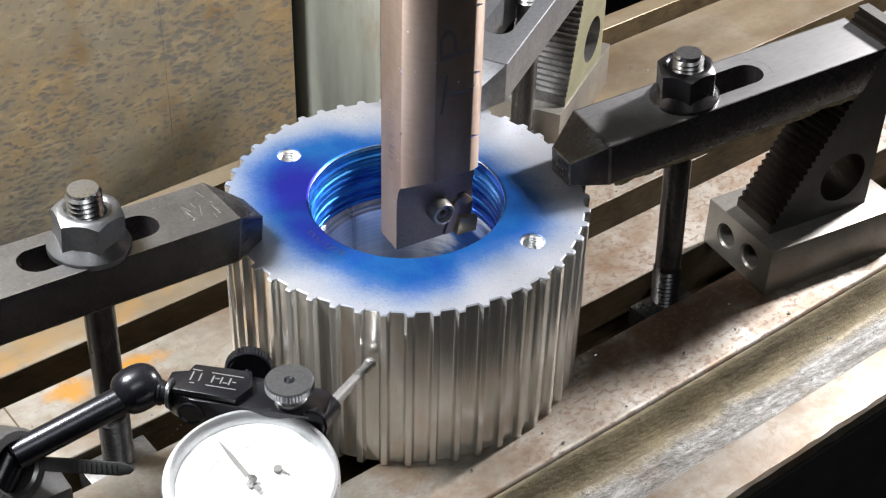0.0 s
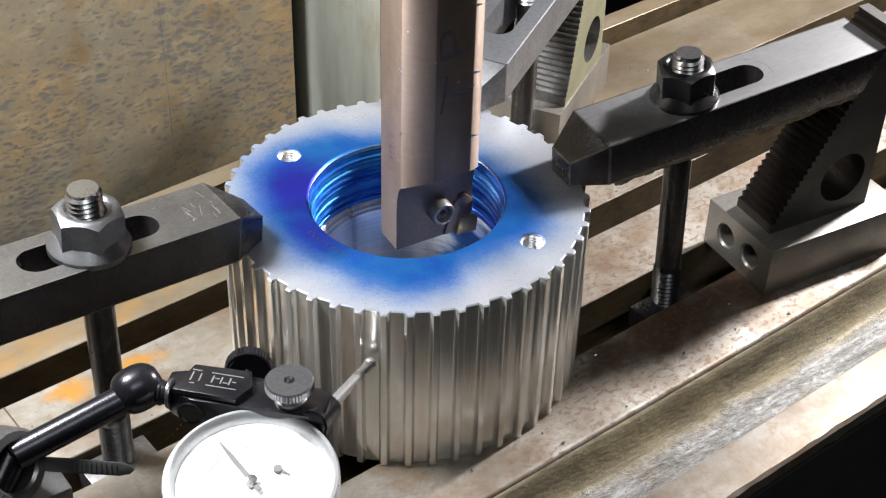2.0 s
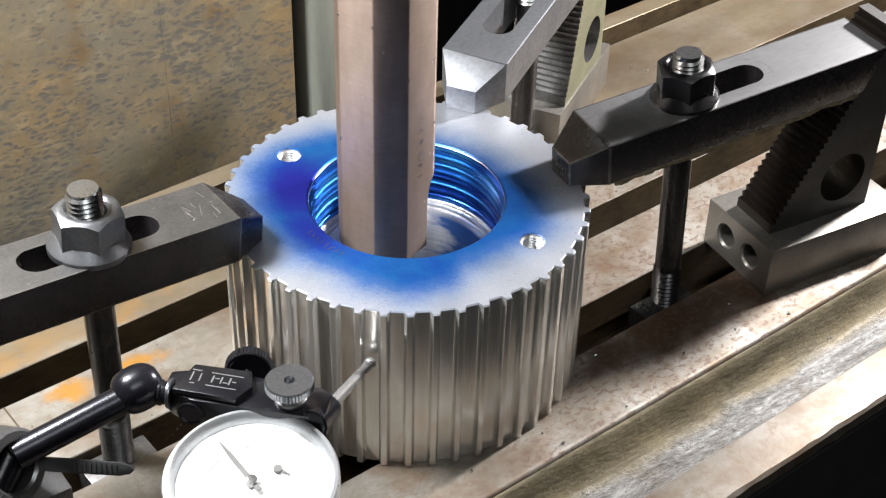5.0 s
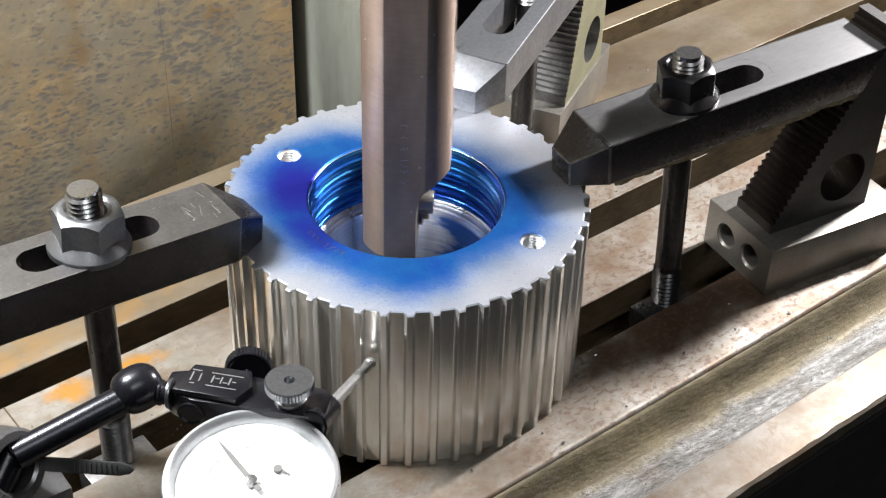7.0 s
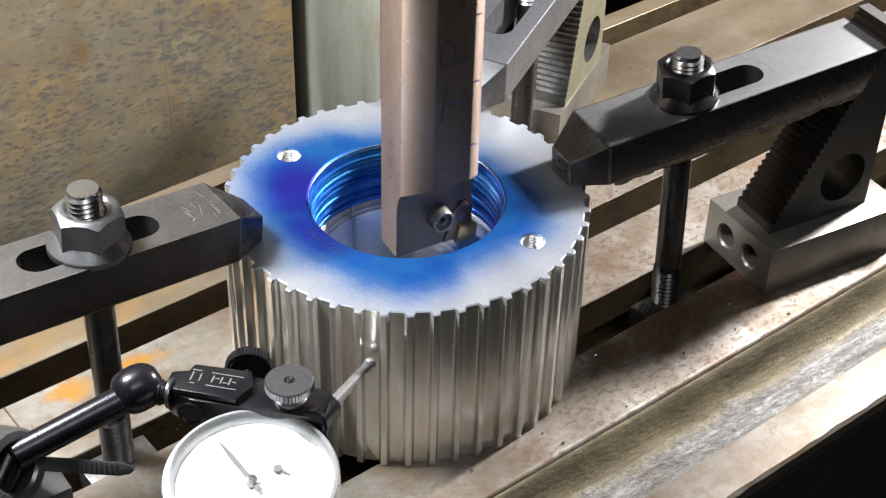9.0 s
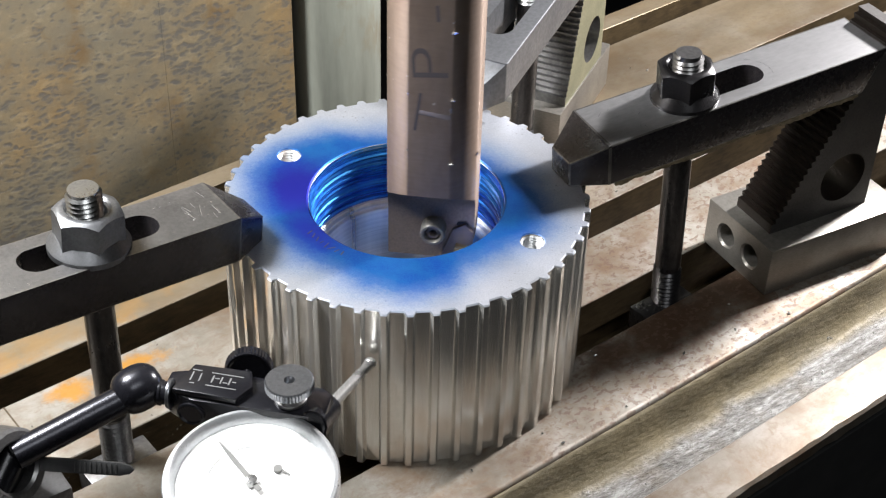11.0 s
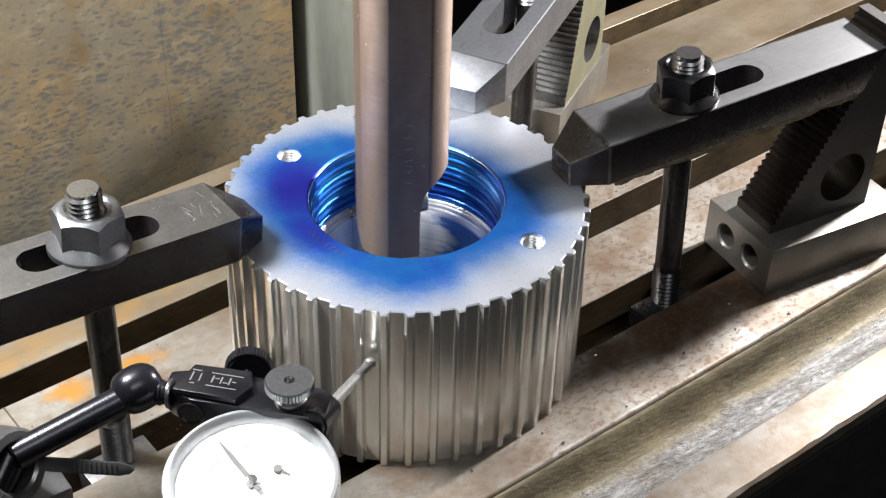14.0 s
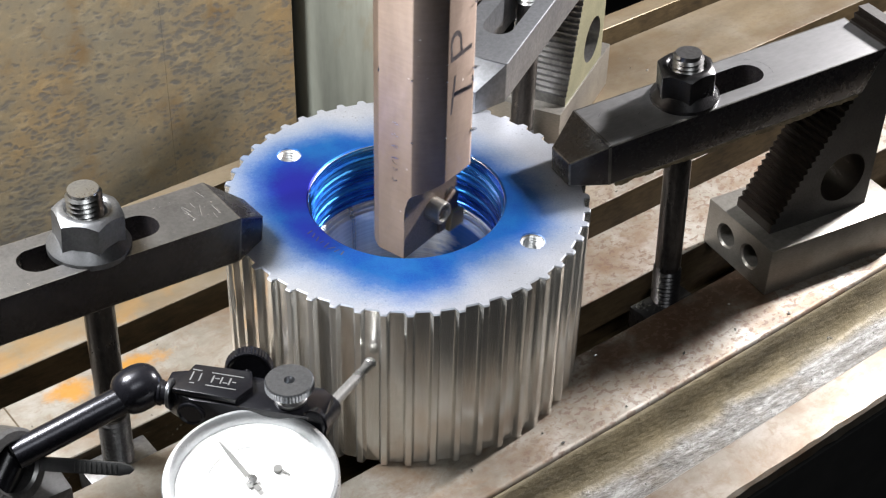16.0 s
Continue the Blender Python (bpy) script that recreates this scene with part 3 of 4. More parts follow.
def build_clamp(label, m, length, width, slot_x, material, group="strap clamps", nose=(15, 14, 11.5), thick=20, slot_r=7.2, rake=10, crown=None):
    """A strap clamp: nose at the origin, heel along +x, underside at z 0."""
    th = thing("strap_clamp", label, "clamp", m, group)
    run, nw, nz = nose
    h = width / 2
    pts = [(0, -nw / 2), (run, -h), (length, -h), (length, h), (run, h), (0, nw / 2)]
    bm = prism(pts, 0, thick)
    d = Vector((run, 0, thick - nz)).normalized()
    geom = list(bm.verts) + list(bm.edges) + list(bm.faces)
    res = bmesh.ops.bisect_plane(bm, geom=geom, plane_co=(0, 0, nz), plane_no=(-d.z, 0, d.x), clear_outer=True)
    bmesh.ops.contextual_create(bm, geom=[g for g in res["geom_cut"] if isinstance(g, bmesh.types.BMEdge)])
    geom = list(bm.verts) + list(bm.edges) + list(bm.faces)
    res = bmesh.ops.bisect_plane(bm, geom=geom, plane_co=(length, 0, thick), plane_no=(1, 0, -rake / thick), clear_outer=True)
    bmesh.ops.contextual_create(bm, geom=[g for g in res["geom_cut"] if isinstance(g, bmesh.types.BMEdge)])
    bmesh.ops.recalc_face_normals(bm, faces=bm.faces)
    bmesh.ops.bevel(bm, geom=list(bm.edges), offset=0.7, segments=2, affect="EDGES", profile=0.6)
    bm = cut(bm, [stadium(slot_x[0], slot_x[1], 0, slot_r, -2, thick + 2)])
    bm.normal_update()
    # top faces get a paler steel, the lamps' sheen mixed into its colour
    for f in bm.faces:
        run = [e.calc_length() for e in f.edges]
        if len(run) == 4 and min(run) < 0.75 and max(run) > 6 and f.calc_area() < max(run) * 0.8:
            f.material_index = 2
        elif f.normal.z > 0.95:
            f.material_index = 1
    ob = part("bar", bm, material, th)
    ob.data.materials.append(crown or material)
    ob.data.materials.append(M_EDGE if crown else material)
    return th


def thread(r, z0, z1, pitch=1.75, depth=0.9, chamfer=True):
    """A threaded rod as a real helix, closed above."""
    bm = bmesh.new()
    seg = 28
    turns = (z1 - z0) / pitch
    n = int(turns * 2)
    rows = []
    for k in range(n + 1):
        rr = r if k % 2 else r - depth
        row = []
        for i in range(seg):
            a = 2 * math.pi * i / seg
            z = min(max(z0 + (k / 2 + i / seg) * pitch - pitch, z0), z1)
            q = rr
            if chamfer and z > z1 - 1.6:
                q = min(q, r - depth - 0.2 + (z1 - z) * 0.7)
            row.append(bm.verts.new((q * math.cos(a), q * math.sin(a), z)))
        rows.append(row)
    for a, b in zip(rows, rows[1:]):
        for i in range(seg - 1):
            bm.faces.new((a[i], a[i + 1], b[i + 1], b[i]))
    for k in range(len(rows) - 3):
        bm.faces.new((rows[k][seg - 1], rows[k + 2][0], rows[k + 3][0], rows[k + 1][seg - 1])) if k % 2 == 0 else bm.faces.new((rows[k][seg - 1], rows[k + 2][0], rows[k + 3][0], rows[k + 1][seg - 1]))
    cap = lathe([(r - depth - 0.05, z0), (r - depth - 0.05, z1 + 0.02), (0, z1 + 0.02)], seg)
    put(bm, cap)
    return bm


def leaning(a, b):
    """The pose, in metres, of an upright thing that stands at a and leans to b."""
    m = along(a, b)
    m.translation *= MM
    return m


def build_stud(m, top, low_thread=22, end=None, low=None, label="dark steel clamping stud standing in a tee slot"):
    th = thing("clamping_stud", label, "stud", m, "clamping studs")
    part("shank", lathe([(0, low_thread), (5.9, low_thread), (5.9, top - 40), (0, top - 40)], 32), M_STUD, th)
    part("upper_thread", thread(6.6, top - 40, top, 2.1, 1.0), end or M_THREAD, th)
    part("lower_thread", thread(6.5, -16, low_thread, 2.2, 1.1, False), low or M_NUT, th)
    return th


def build_nut(m, material, turn=0, r=12.0, fl=15.8):
    th = thing("flange_nut", "dark hexagon flange nut on a strap clamp", "nut", m, "flange nuts")
    part("flange", lathe([(6.6, 0), (fl - 0.4, 0), (fl, 0.5), (fl, 2.6), (fl - 0.6, 3.4), (r + 0.4, 6.4), (6.6, 6.4)], 64, True), material, th)
    ztop = 17.5
    bm = lathe([(r * 2, 4.0), (r * 2, ztop - 1.4), (6.9, ztop - 1.4), (6.7, 4.0)], 96, True)
    # chamfered hexagon
    for v in bm.verts:
        high = v.co.z > 6
        a = math.atan2(v.co.y, v.co.x) - turn
        rad = math.hypot(v.co.x, v.co.y)
        if rad > r:
            s = math.pi / 3
            b = (a + s / 2) % s - s / 2
            q = r / math.cos(b)
            v.co.x, v.co.y = v.co.x * q / rad, v.co.y * q / rad
            if high:
                v.co.z = ztop - max(0.0, q - r + 1.1) * 0.75
    part("hexagon", bm, material, th, flat_angle=25)
    bm = bmesh.new()
    rows = []
    for k in range(6):
        row = []
        for i in range(96):
            a = 2 * math.pi * i / 96
            s = math.pi / 3
            b = (a - turn + s / 2) % s - s / 2
            q = r / math.cos(b)
            u = q + (7.6 - q) * k / 5
            z = ztop - max(0.0, (u - r + 1.1)) * 0.75 - 0.8 * (k == 5)
            row.append(bm.verts.new((u * math.cos(a), u * math.sin(a), z)))
        rows.append(row)
    for p, q in zip(rows, rows[1:]):
        for i in range(96):
            bm.faces.new((p[i], p[(i + 1) % 96], q[(i + 1) % 96], q[i]))
    part("chamfer", bm, material, th, flat_angle=40)
    return th


def build_tee_nut(m, material):
    th = thing("tee_slot_nut", "plain steel tee nut in a table slot", "tee nut", m, "tee nuts")
    part("body", box(-15, 15, -6.6, 6.6, -15.5, -3.5, 0.6), material, th)


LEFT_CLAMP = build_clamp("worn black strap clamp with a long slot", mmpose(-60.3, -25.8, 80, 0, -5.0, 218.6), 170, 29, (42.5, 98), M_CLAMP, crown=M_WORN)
RIGHT_CLAMP = build_clamp("black strap clamp tilted up on a step block", mmpose(63.9, 15.2, 80, 0, -4.5, 27.2), 157, 29.6, (46, 100), M_CLAMP, rake=10.9, crown=M_RUBBED_SHEEN)
FAR_CLAMP = build_clamp("silver milled strap clamp with a long slot", mmpose(22.5, 65.5, 80, 0, -1.5, 66.5), 150, 31, (36, 92), M_STEEL)
build_stud(leaning((-114.8, -69.6, 0), (-112.8, -69.4, 131)), 131, 22, M_THREAD, M_WORN)
build_stud(leaning((119.6, 37.8, 0), (115.4, 40.4, 127)), 127, 18, M_WORN)
build_stud(mmpose(56.0, 142.5, 0), 134)
build_nut(mmpose(-113.5, -69.6, 104.8, 0, -5.0, 218.6), M_NUTGREY, 0.85, 11.5, 15.2)
build_nut(mmpose(116.4, 41.8, 103.6, 0, -4.5, 27.2), M_NUT, 0.62, 11.2, 14.6)
rng = random.Random(3)
for i in range(9):
    w = rng.uniform(1.2, 4.0)
    bm = box(-w, w, -0.07, 0.07, 20.02, 20.06)
    bmesh.ops.transform(bm, matrix=Matrix.Translation((rng.uniform(19, 32), rng.uniform(-8, 8), 0)) @ Matrix.Rotation(rng.uniform(1.0, 1.9), 4, "Z"), verts=bm.verts)
    part("scratch", bm, M_SATIN, LEFT_CLAMP, "bright scratch in the black finish", smooth=False)
for i in range(22):
    w = rng.uniform(1.0, 4.5)
    bm = box(-w, w, -0.06, 0.06, 20.02, 20.05)
    bmesh.ops.transform(bm, matrix=Matrix.Translation((rng.uniform(20, 34) if i < 16 else rng.uniform(92, 120), rng.uniform(-12, 12), 0)) @ Matrix.Rotation(rng.uniform(-0.25, 0.25), 4, "Z"), verts=bm.verts)
    part("scratch", bm, M_KNOB, FAR_CLAMP, "fine bright scratch along the clamp", smooth=False)
for i in range(12):
    w = rng.uniform(0.5, 1.8)
    a = rng.uniform(-0.9, 0.9)
    bm = box(-w, w, -0.08, 0.08, 20.02, 20.05)
    spot = Matrix.Translation((90 + 14 * math.cos(a), 14 * math.sin(a) * 0.9, 0)) @ Matrix.Rotation(a + math.pi / 2, 4, "Z") if i < 7 else Matrix.Translation((rng.uniform(18, 40), rng.uniform(-11, 11), 0)) @ Matrix.Rotation(rng.uniform(0, 3), 4, "Z")
    bmesh.ops.transform(bm, matrix=spot, verts=bm.verts)
    part("scratch", bm, M_KNOB, RIGHT_CLAMP, "bright rub mark in the black finish", smooth=False)
bm = bmesh.new()
for i in range(60):
    x = 18 + i * 2.1
    low = -1.7 - 1.1 * noise.noise(Vector((i * 0.31, 0.4, 0))) - 0.6 * noise.noise(Vector((i * 0.9, 2.4, 0)))
    put(bm, box(x, x + 2.3, -14.9, -13.6 + rng.uniform(0, 1.5), min(low, -0.2), 0.05, 0.15, 1))
part("dried_residue", bm, M_RESIDUE, RIGHT_CLAMP, "crusty tan residue along the lower edge")
for x, y in ((-115.0, -70.5), (119.0, 36.0), (56.0, 142.5)):
    build_tee_nut(mmpose(x, y, 0, 0, 0, 38.3), M_WORN if x < 0 else M_STUD)


# --- blocks -------------------------------------------------------------
def build_step_block(m, label, material, length=48, height=92, width=30, hole=(31, 23, 10.5), steps=17, run=None):
    """A serrated step block: the flight rises along +x from the origin; y is its width."""
    th = thing("step_block", label, "step block", m, "step blocks")
    pts = [(0, 0), (length, 0), (length, height)]
    x, z = run or length - 4, height
    dx, dz = x / steps, (height - 5) / steps
    pts.append((x, z))
    for i in range(steps):
        z -= dz
        pts.append((x + 0.7, z + 0.2))
        x -= dx
        pts.append((x, z))
    bm = prism(pts, 0, width)
    bmesh.ops.transform(bm, matrix=Matrix.Rotation(math.pi / 2, 4, "X"), verts=bm.verts)
    bmesh.ops.translate(bm, verts=bm.verts, vec=(0, width, 0))
    t = lathe([(0, -5), (hole[2], -5), (hole[2], width + 5), (0, width + 5)], 48)
    bmesh.ops.transform(t, matrix=Matrix.Translation((hole[0], 0, hole[1])) @ Matrix.Rotation(-math.pi / 2, 4, "X"), verts=t.verts)
    bm = cut(bm, [t])
    bm.normal_update()
    for f in bm.faces:
        if abs(f.normal.y) < 0.5 and -0.9 < f.normal.z and f.normal.x < 0.9 and f.calc_center_median().z < height - 0.5:
            f.material_index = 1
    ob = part("body", bm, material, th)
    ob.data.materials.append(M_STEP if material is M_GREYBLOCK else M_WORN)
    return th


def build_parallel_block(m, holes=True):
    th = thing("setup_block", "ground steel setup block with two holes in its end", "block", m)
    bm = box(0, 80, 0, 47, 0, 25.4, 0.8)
    tools = []
    for y in (14.5, 32.0) if holes else ():
        t = lathe([(0, -2), (6.4, -2), (6.4, 0.2), (5.5, 1.1), (5.5, 30), (0, 30)], 32)
        bmesh.ops.transform(t, matrix=Matrix.Translation((0, y, 13)) @ Matrix.Rotation(math.pi / 2, 4, "Y"), verts=t.verts)
        tools.append(t)
    part("body", cut(bm, tools), M_BLOCK, th)
    return th


build_parallel_block(mmpose(165.6, 37.2, 0.1, 0, 0, 29.0))
build_step_block(mmpose(166.6, 50.8, 25.6, 0, 0, 28.3), "dark serrated step block under a clamp heel", M_GREYBLOCK, 56.5, 94, 25, (38.3, 20, 12.8), 30, 50.5)
build_parallel_block(mmpose(76.0, 148.0, 0.1, 0, 0, 66.5), False)
build_step_block(mmpose(78.6, 156.0, 25.6, 0, 0, 66.5), "yellow zinc-plated serrated step block", M_ZINC, 57, 96, 34, (38, 20, 12.5), 32, 30)


# --- the boring bar -----------------------------------------------------
def build_boring_bar():
    """Turns round the z axis; the bar stands off centre along +x."""
    th = thing("boring_bar", "bronzed steel boring bar with milled flats and an insert", "boring bar", mmpose(0, 0, 3))
    off, ap, rim = 10.7, 17.9, 19.75
    face = math.radians(270)
    # a round shank with four milled flats
    half = math.acos(ap / rim)
    pts = []
    for q in range(4):
        a0, a1 = face + q * math.pi / 2 + half, face + (q + 1) * math.pi / 2 - half
        for i in range(9):
            a = a0 + (a1 - a0) * i / 8
            pts.append((off + rim * math.cos(a), rim * math.sin(a)))
    bm = prism(pts, 53.5, 420)
    sharp = [e for e in bm.edges if len(e.link_faces) == 2 and e.calc_face_angle(0) > 0.15]
    bmesh.ops.bevel(bm, geom=sharp, offset=0.35, segments=2, affect="EDGES", profile=0.5)
    tool = prism([(-4.8, 40), (-4.8, 73), (-4.95, 76.5), (-5.4, 80), (-6.3, 83.6), (-7.2, 85.6), (-8.4, 87), (-17.9, 93), (-30, 100.6), (-40, 106.9), (-40, 40)], -40, 40)
    bmesh.ops.transform(tool, matrix=Matrix(((0, 0, 1, off), (1, 0, 0, 0), (0, 1, 0, 0), (0, 0, 0, 1))), verts=tool.verts)
    relief = box(off + 16.3, off + 40, -30, 30, 40, 64.5)
    bm = cut(bm, [tool, relief])
    for f in bm.faces:
        c = f.calc_center_median()
        if c.y > -ap + 0.4 and c.y < 0 and abs(f.normal.x) < 0.3 and f.normal.y < -0.05 and math.hypot(c.x - off, c.y) < ap - 0.8 and 54 < c.z < 94:
            f.material_index = 1
    part("shank", bm, M_BAR, th).data.materials.append(M_POCKET)
    # socket screw in its sleeve, standing out of the pocket floor
    bm = lathe([(0, 0), (5.3, 0), (5.1, 5.8), (4.7, 6.5), (3.7, 6.5), (3.4, 5.8), (3.2, 1.2), (0, 1.2)], 40)
    bmesh.ops.transform(bm, matrix=Matrix.Translation((off + 1.2, -4.6, 69.0)) @ Matrix.Rotation(math.pi / 2, 4, "X"), verts=bm.verts)
    part("insert_screw", bm, M_BLOCK, th, "round socket screw holding the insert")
    bm = lathe([(1.6, 0), (3.2, 0), (3.2, 3.8), (2.7, 4.2), (1.9, 4.2), (1.6, 3.6)], 6, True)
    bmesh.ops.transform(bm, matrix=Matrix.Translation((off + 1.2, -5.4, 69.0)) @ Matrix.Rotation(math.pi / 2, 4, "X"), verts=bm.verts)
    part("screw_socket", bm, M_POCKET, th)
    seat = prism([(4, -12.5), (17, -12.5), (17.5, 2.0), (14, 5.5), (9, 2.5)], 0, 1.6, 0.4)
    bmesh.ops.transform(seat, matrix=Matrix.Translation((off, -4.9, 67)) @ Matrix.Rotation(math.pi / 2, 4, "X"), verts=seat.verts)
    part("insert_seat", seat, M_BAR, th)
    tip = prism([(8.5, -12.8), (18.2, -13.2), (18.8, -6), (10.5, -4)], 0, 2.6, 0.4)
    bmesh.ops.transform(tip, matrix=Matrix.Translation((off, -6.4, 67)) @ Matrix.Rotation(math.pi / 2, 4, "X"), verts=tip.verts)
    part("cutting_insert", tip, M_CARBIDE, th, "small coated carbide cutting insert")
    # no recess is cut: a flat dark patch paints the notch's shade
    notch = stadium(10.5, 15.5, 2.6, 1.5, 0, 0.12, 8)
    bmesh.ops.transform(notch, matrix=Matrix.Translation((off, -5.02, 69)) @ Matrix.Rotation(math.pi / 2, 4, "X"), verts=notch.verts)
    part("seat_slot_shade", notch, M_MARK, th, "flat dark patch for the slot beside the screw")

    def on_face(turn, up, side):
        """The matrix of a drawing on a flat of the bar, reading upwards."""
        nrm = Vector((math.cos(turn), math.sin(turn), 0))
        zed = Vector((0, 0, 1))
        left = nrm.cross(zed)
        at = Vector((off, 0, up)) + nrm * (ap + 0.02) + left * side
        return Matrix.Translation(at) @ Matrix((zed, left, nrm)).transposed().to_4x4()

    for i, letter in enumerate("TP-"):
        data = bpy.data.curves.new("letter", "FONT")
        data.body, data.size, data.extrude, data.offset = letter, 19.0, 0.02, -0.28
        ob = new("letter", data)
        bm = bmesh.new()
        me = bpy.data.meshes.new_from_object(ob)
        bm.from_mesh(me)
        bpy.data.objects.remove(ob)
        bmesh.ops.scale(bm, vec=(1.65, 1.08, 1), verts=bm.verts)
        bmesh.ops.transform(bm, matrix=on_face(face, 121.5 + i * 24.5, -7.3) @ Matrix.Rotation(-0.12 if i == 0 else 0.08, 4, "Z"), verts=bm.verts)
        part("marker_letter", bm, M_PEN, th, "handwritten black marker letter")
    rng = random.Random(7)
    for turn, low, count in ((face - math.pi / 2, 92, 11), (face + math.pi / 2, 96, 26)):
        bm = bmesh.new()
        for i in range(count):
            if rng.random() < 0.3:
                continue
            for j in range(3):
                w = rng.uniform(0.5, 1.6)
                put(bm, box(-w / 2, w / 2, -0.16, 0.16, 0, 0.05),
                    on_face(turn, low + i * 2.7 + rng.uniform(-0.5, 0.5), 1.2 - j * 1.1) @ Matrix.Rotation(rng.choice((0.3, 1.6, 1.9)), 4, "Z"))
        part("engraving", bm, M_THREAD, th, "worn stamped marks that cannot be read")
    for up in (139, 168, 110):
        a = face + half
        bm = prism([(-2.6, -0.1), (0.4, 0.5), (2.2, 0.2), (0.3, -0.4)], -0.25, 0.25)
        bmesh.ops.transform(bm, matrix=Matrix.Translation((off + (rim + 0.4) * math.cos(a), (rim + 0.4) * math.sin(a), up)) @ Euler((0.5, -0.35, a + 0.25)).to_matrix().to_4x4(), verts=bm.verts)
        part("raised_burr", bm, M_SATIN, th, "bright raised nick on an edge", smooth=False)
    bm = bmesh.new()
    for i in range(26):
        turn = face + rng.randrange(4) * math.pi / 2 + rng.choice((-1, 1)) * half
        rr = rim - 0.3
        w = rng.uniform(0.4, 1.3)
        put(bm, prism([(-w, 0), (0, 0.35), (w, 0.1), (0.2, -0.3)], 0, 0.5),
            Matrix.Translation((off + rr * math.cos(turn), rr * math.sin(turn), rng.uniform(97, 180))) @ Euler((rng.uniform(0, 3), rng.uniform(0, 3), turn)).to_matrix().to_4x4())
    tagged(part("clinging_chips", bm, M_THREAD, th, "tiny bright metal chips", smooth=False), kind="stuff")
    lean = Matrix.Translation((off * MM, 0, 0)) @ Matrix.Rotation(math.radians(-4.15), 4, "Z") @ Matrix.Translation((-off * MM, 0, 0))
    for ob in th.children:
        ob.data.transform(lean)
    return th


BAR = build_boring_bar()


# --- dial indicator and its holder ---------------------------------------
def knurled(r, z0, z1, teeth=40, depth=0.5, dish=None):
    """A knurled disc with a rounded rim and, at need, a hollow top."""
    bm = bmesh.new()
    seg = teeth * 2
    prof = [(0, z0), (r - 1.0, z0), (r, z0 + 0.5), (r, z1 - 0.5), (r - 0.7, z1)]
    prof += [(dish[0], z1), (dish[0] - 0.8, z1 - dish[1]), (0, z1 - dish[1])] if dish else [(0, z1)]
    put(bm, lathe(prof, seg))
    for v in bm.verts:
        rad = math.hypot(v.co.x, v.co.y)
        if rad > r - 0.2:
            i = round(math.atan2(v.co.y, v.co.x) / (2 * math.pi) * seg)
            if i % 2:
                v.co.x *= (r - depth) / rad
                v.co.y *= (r - depth) / rad
    return bm


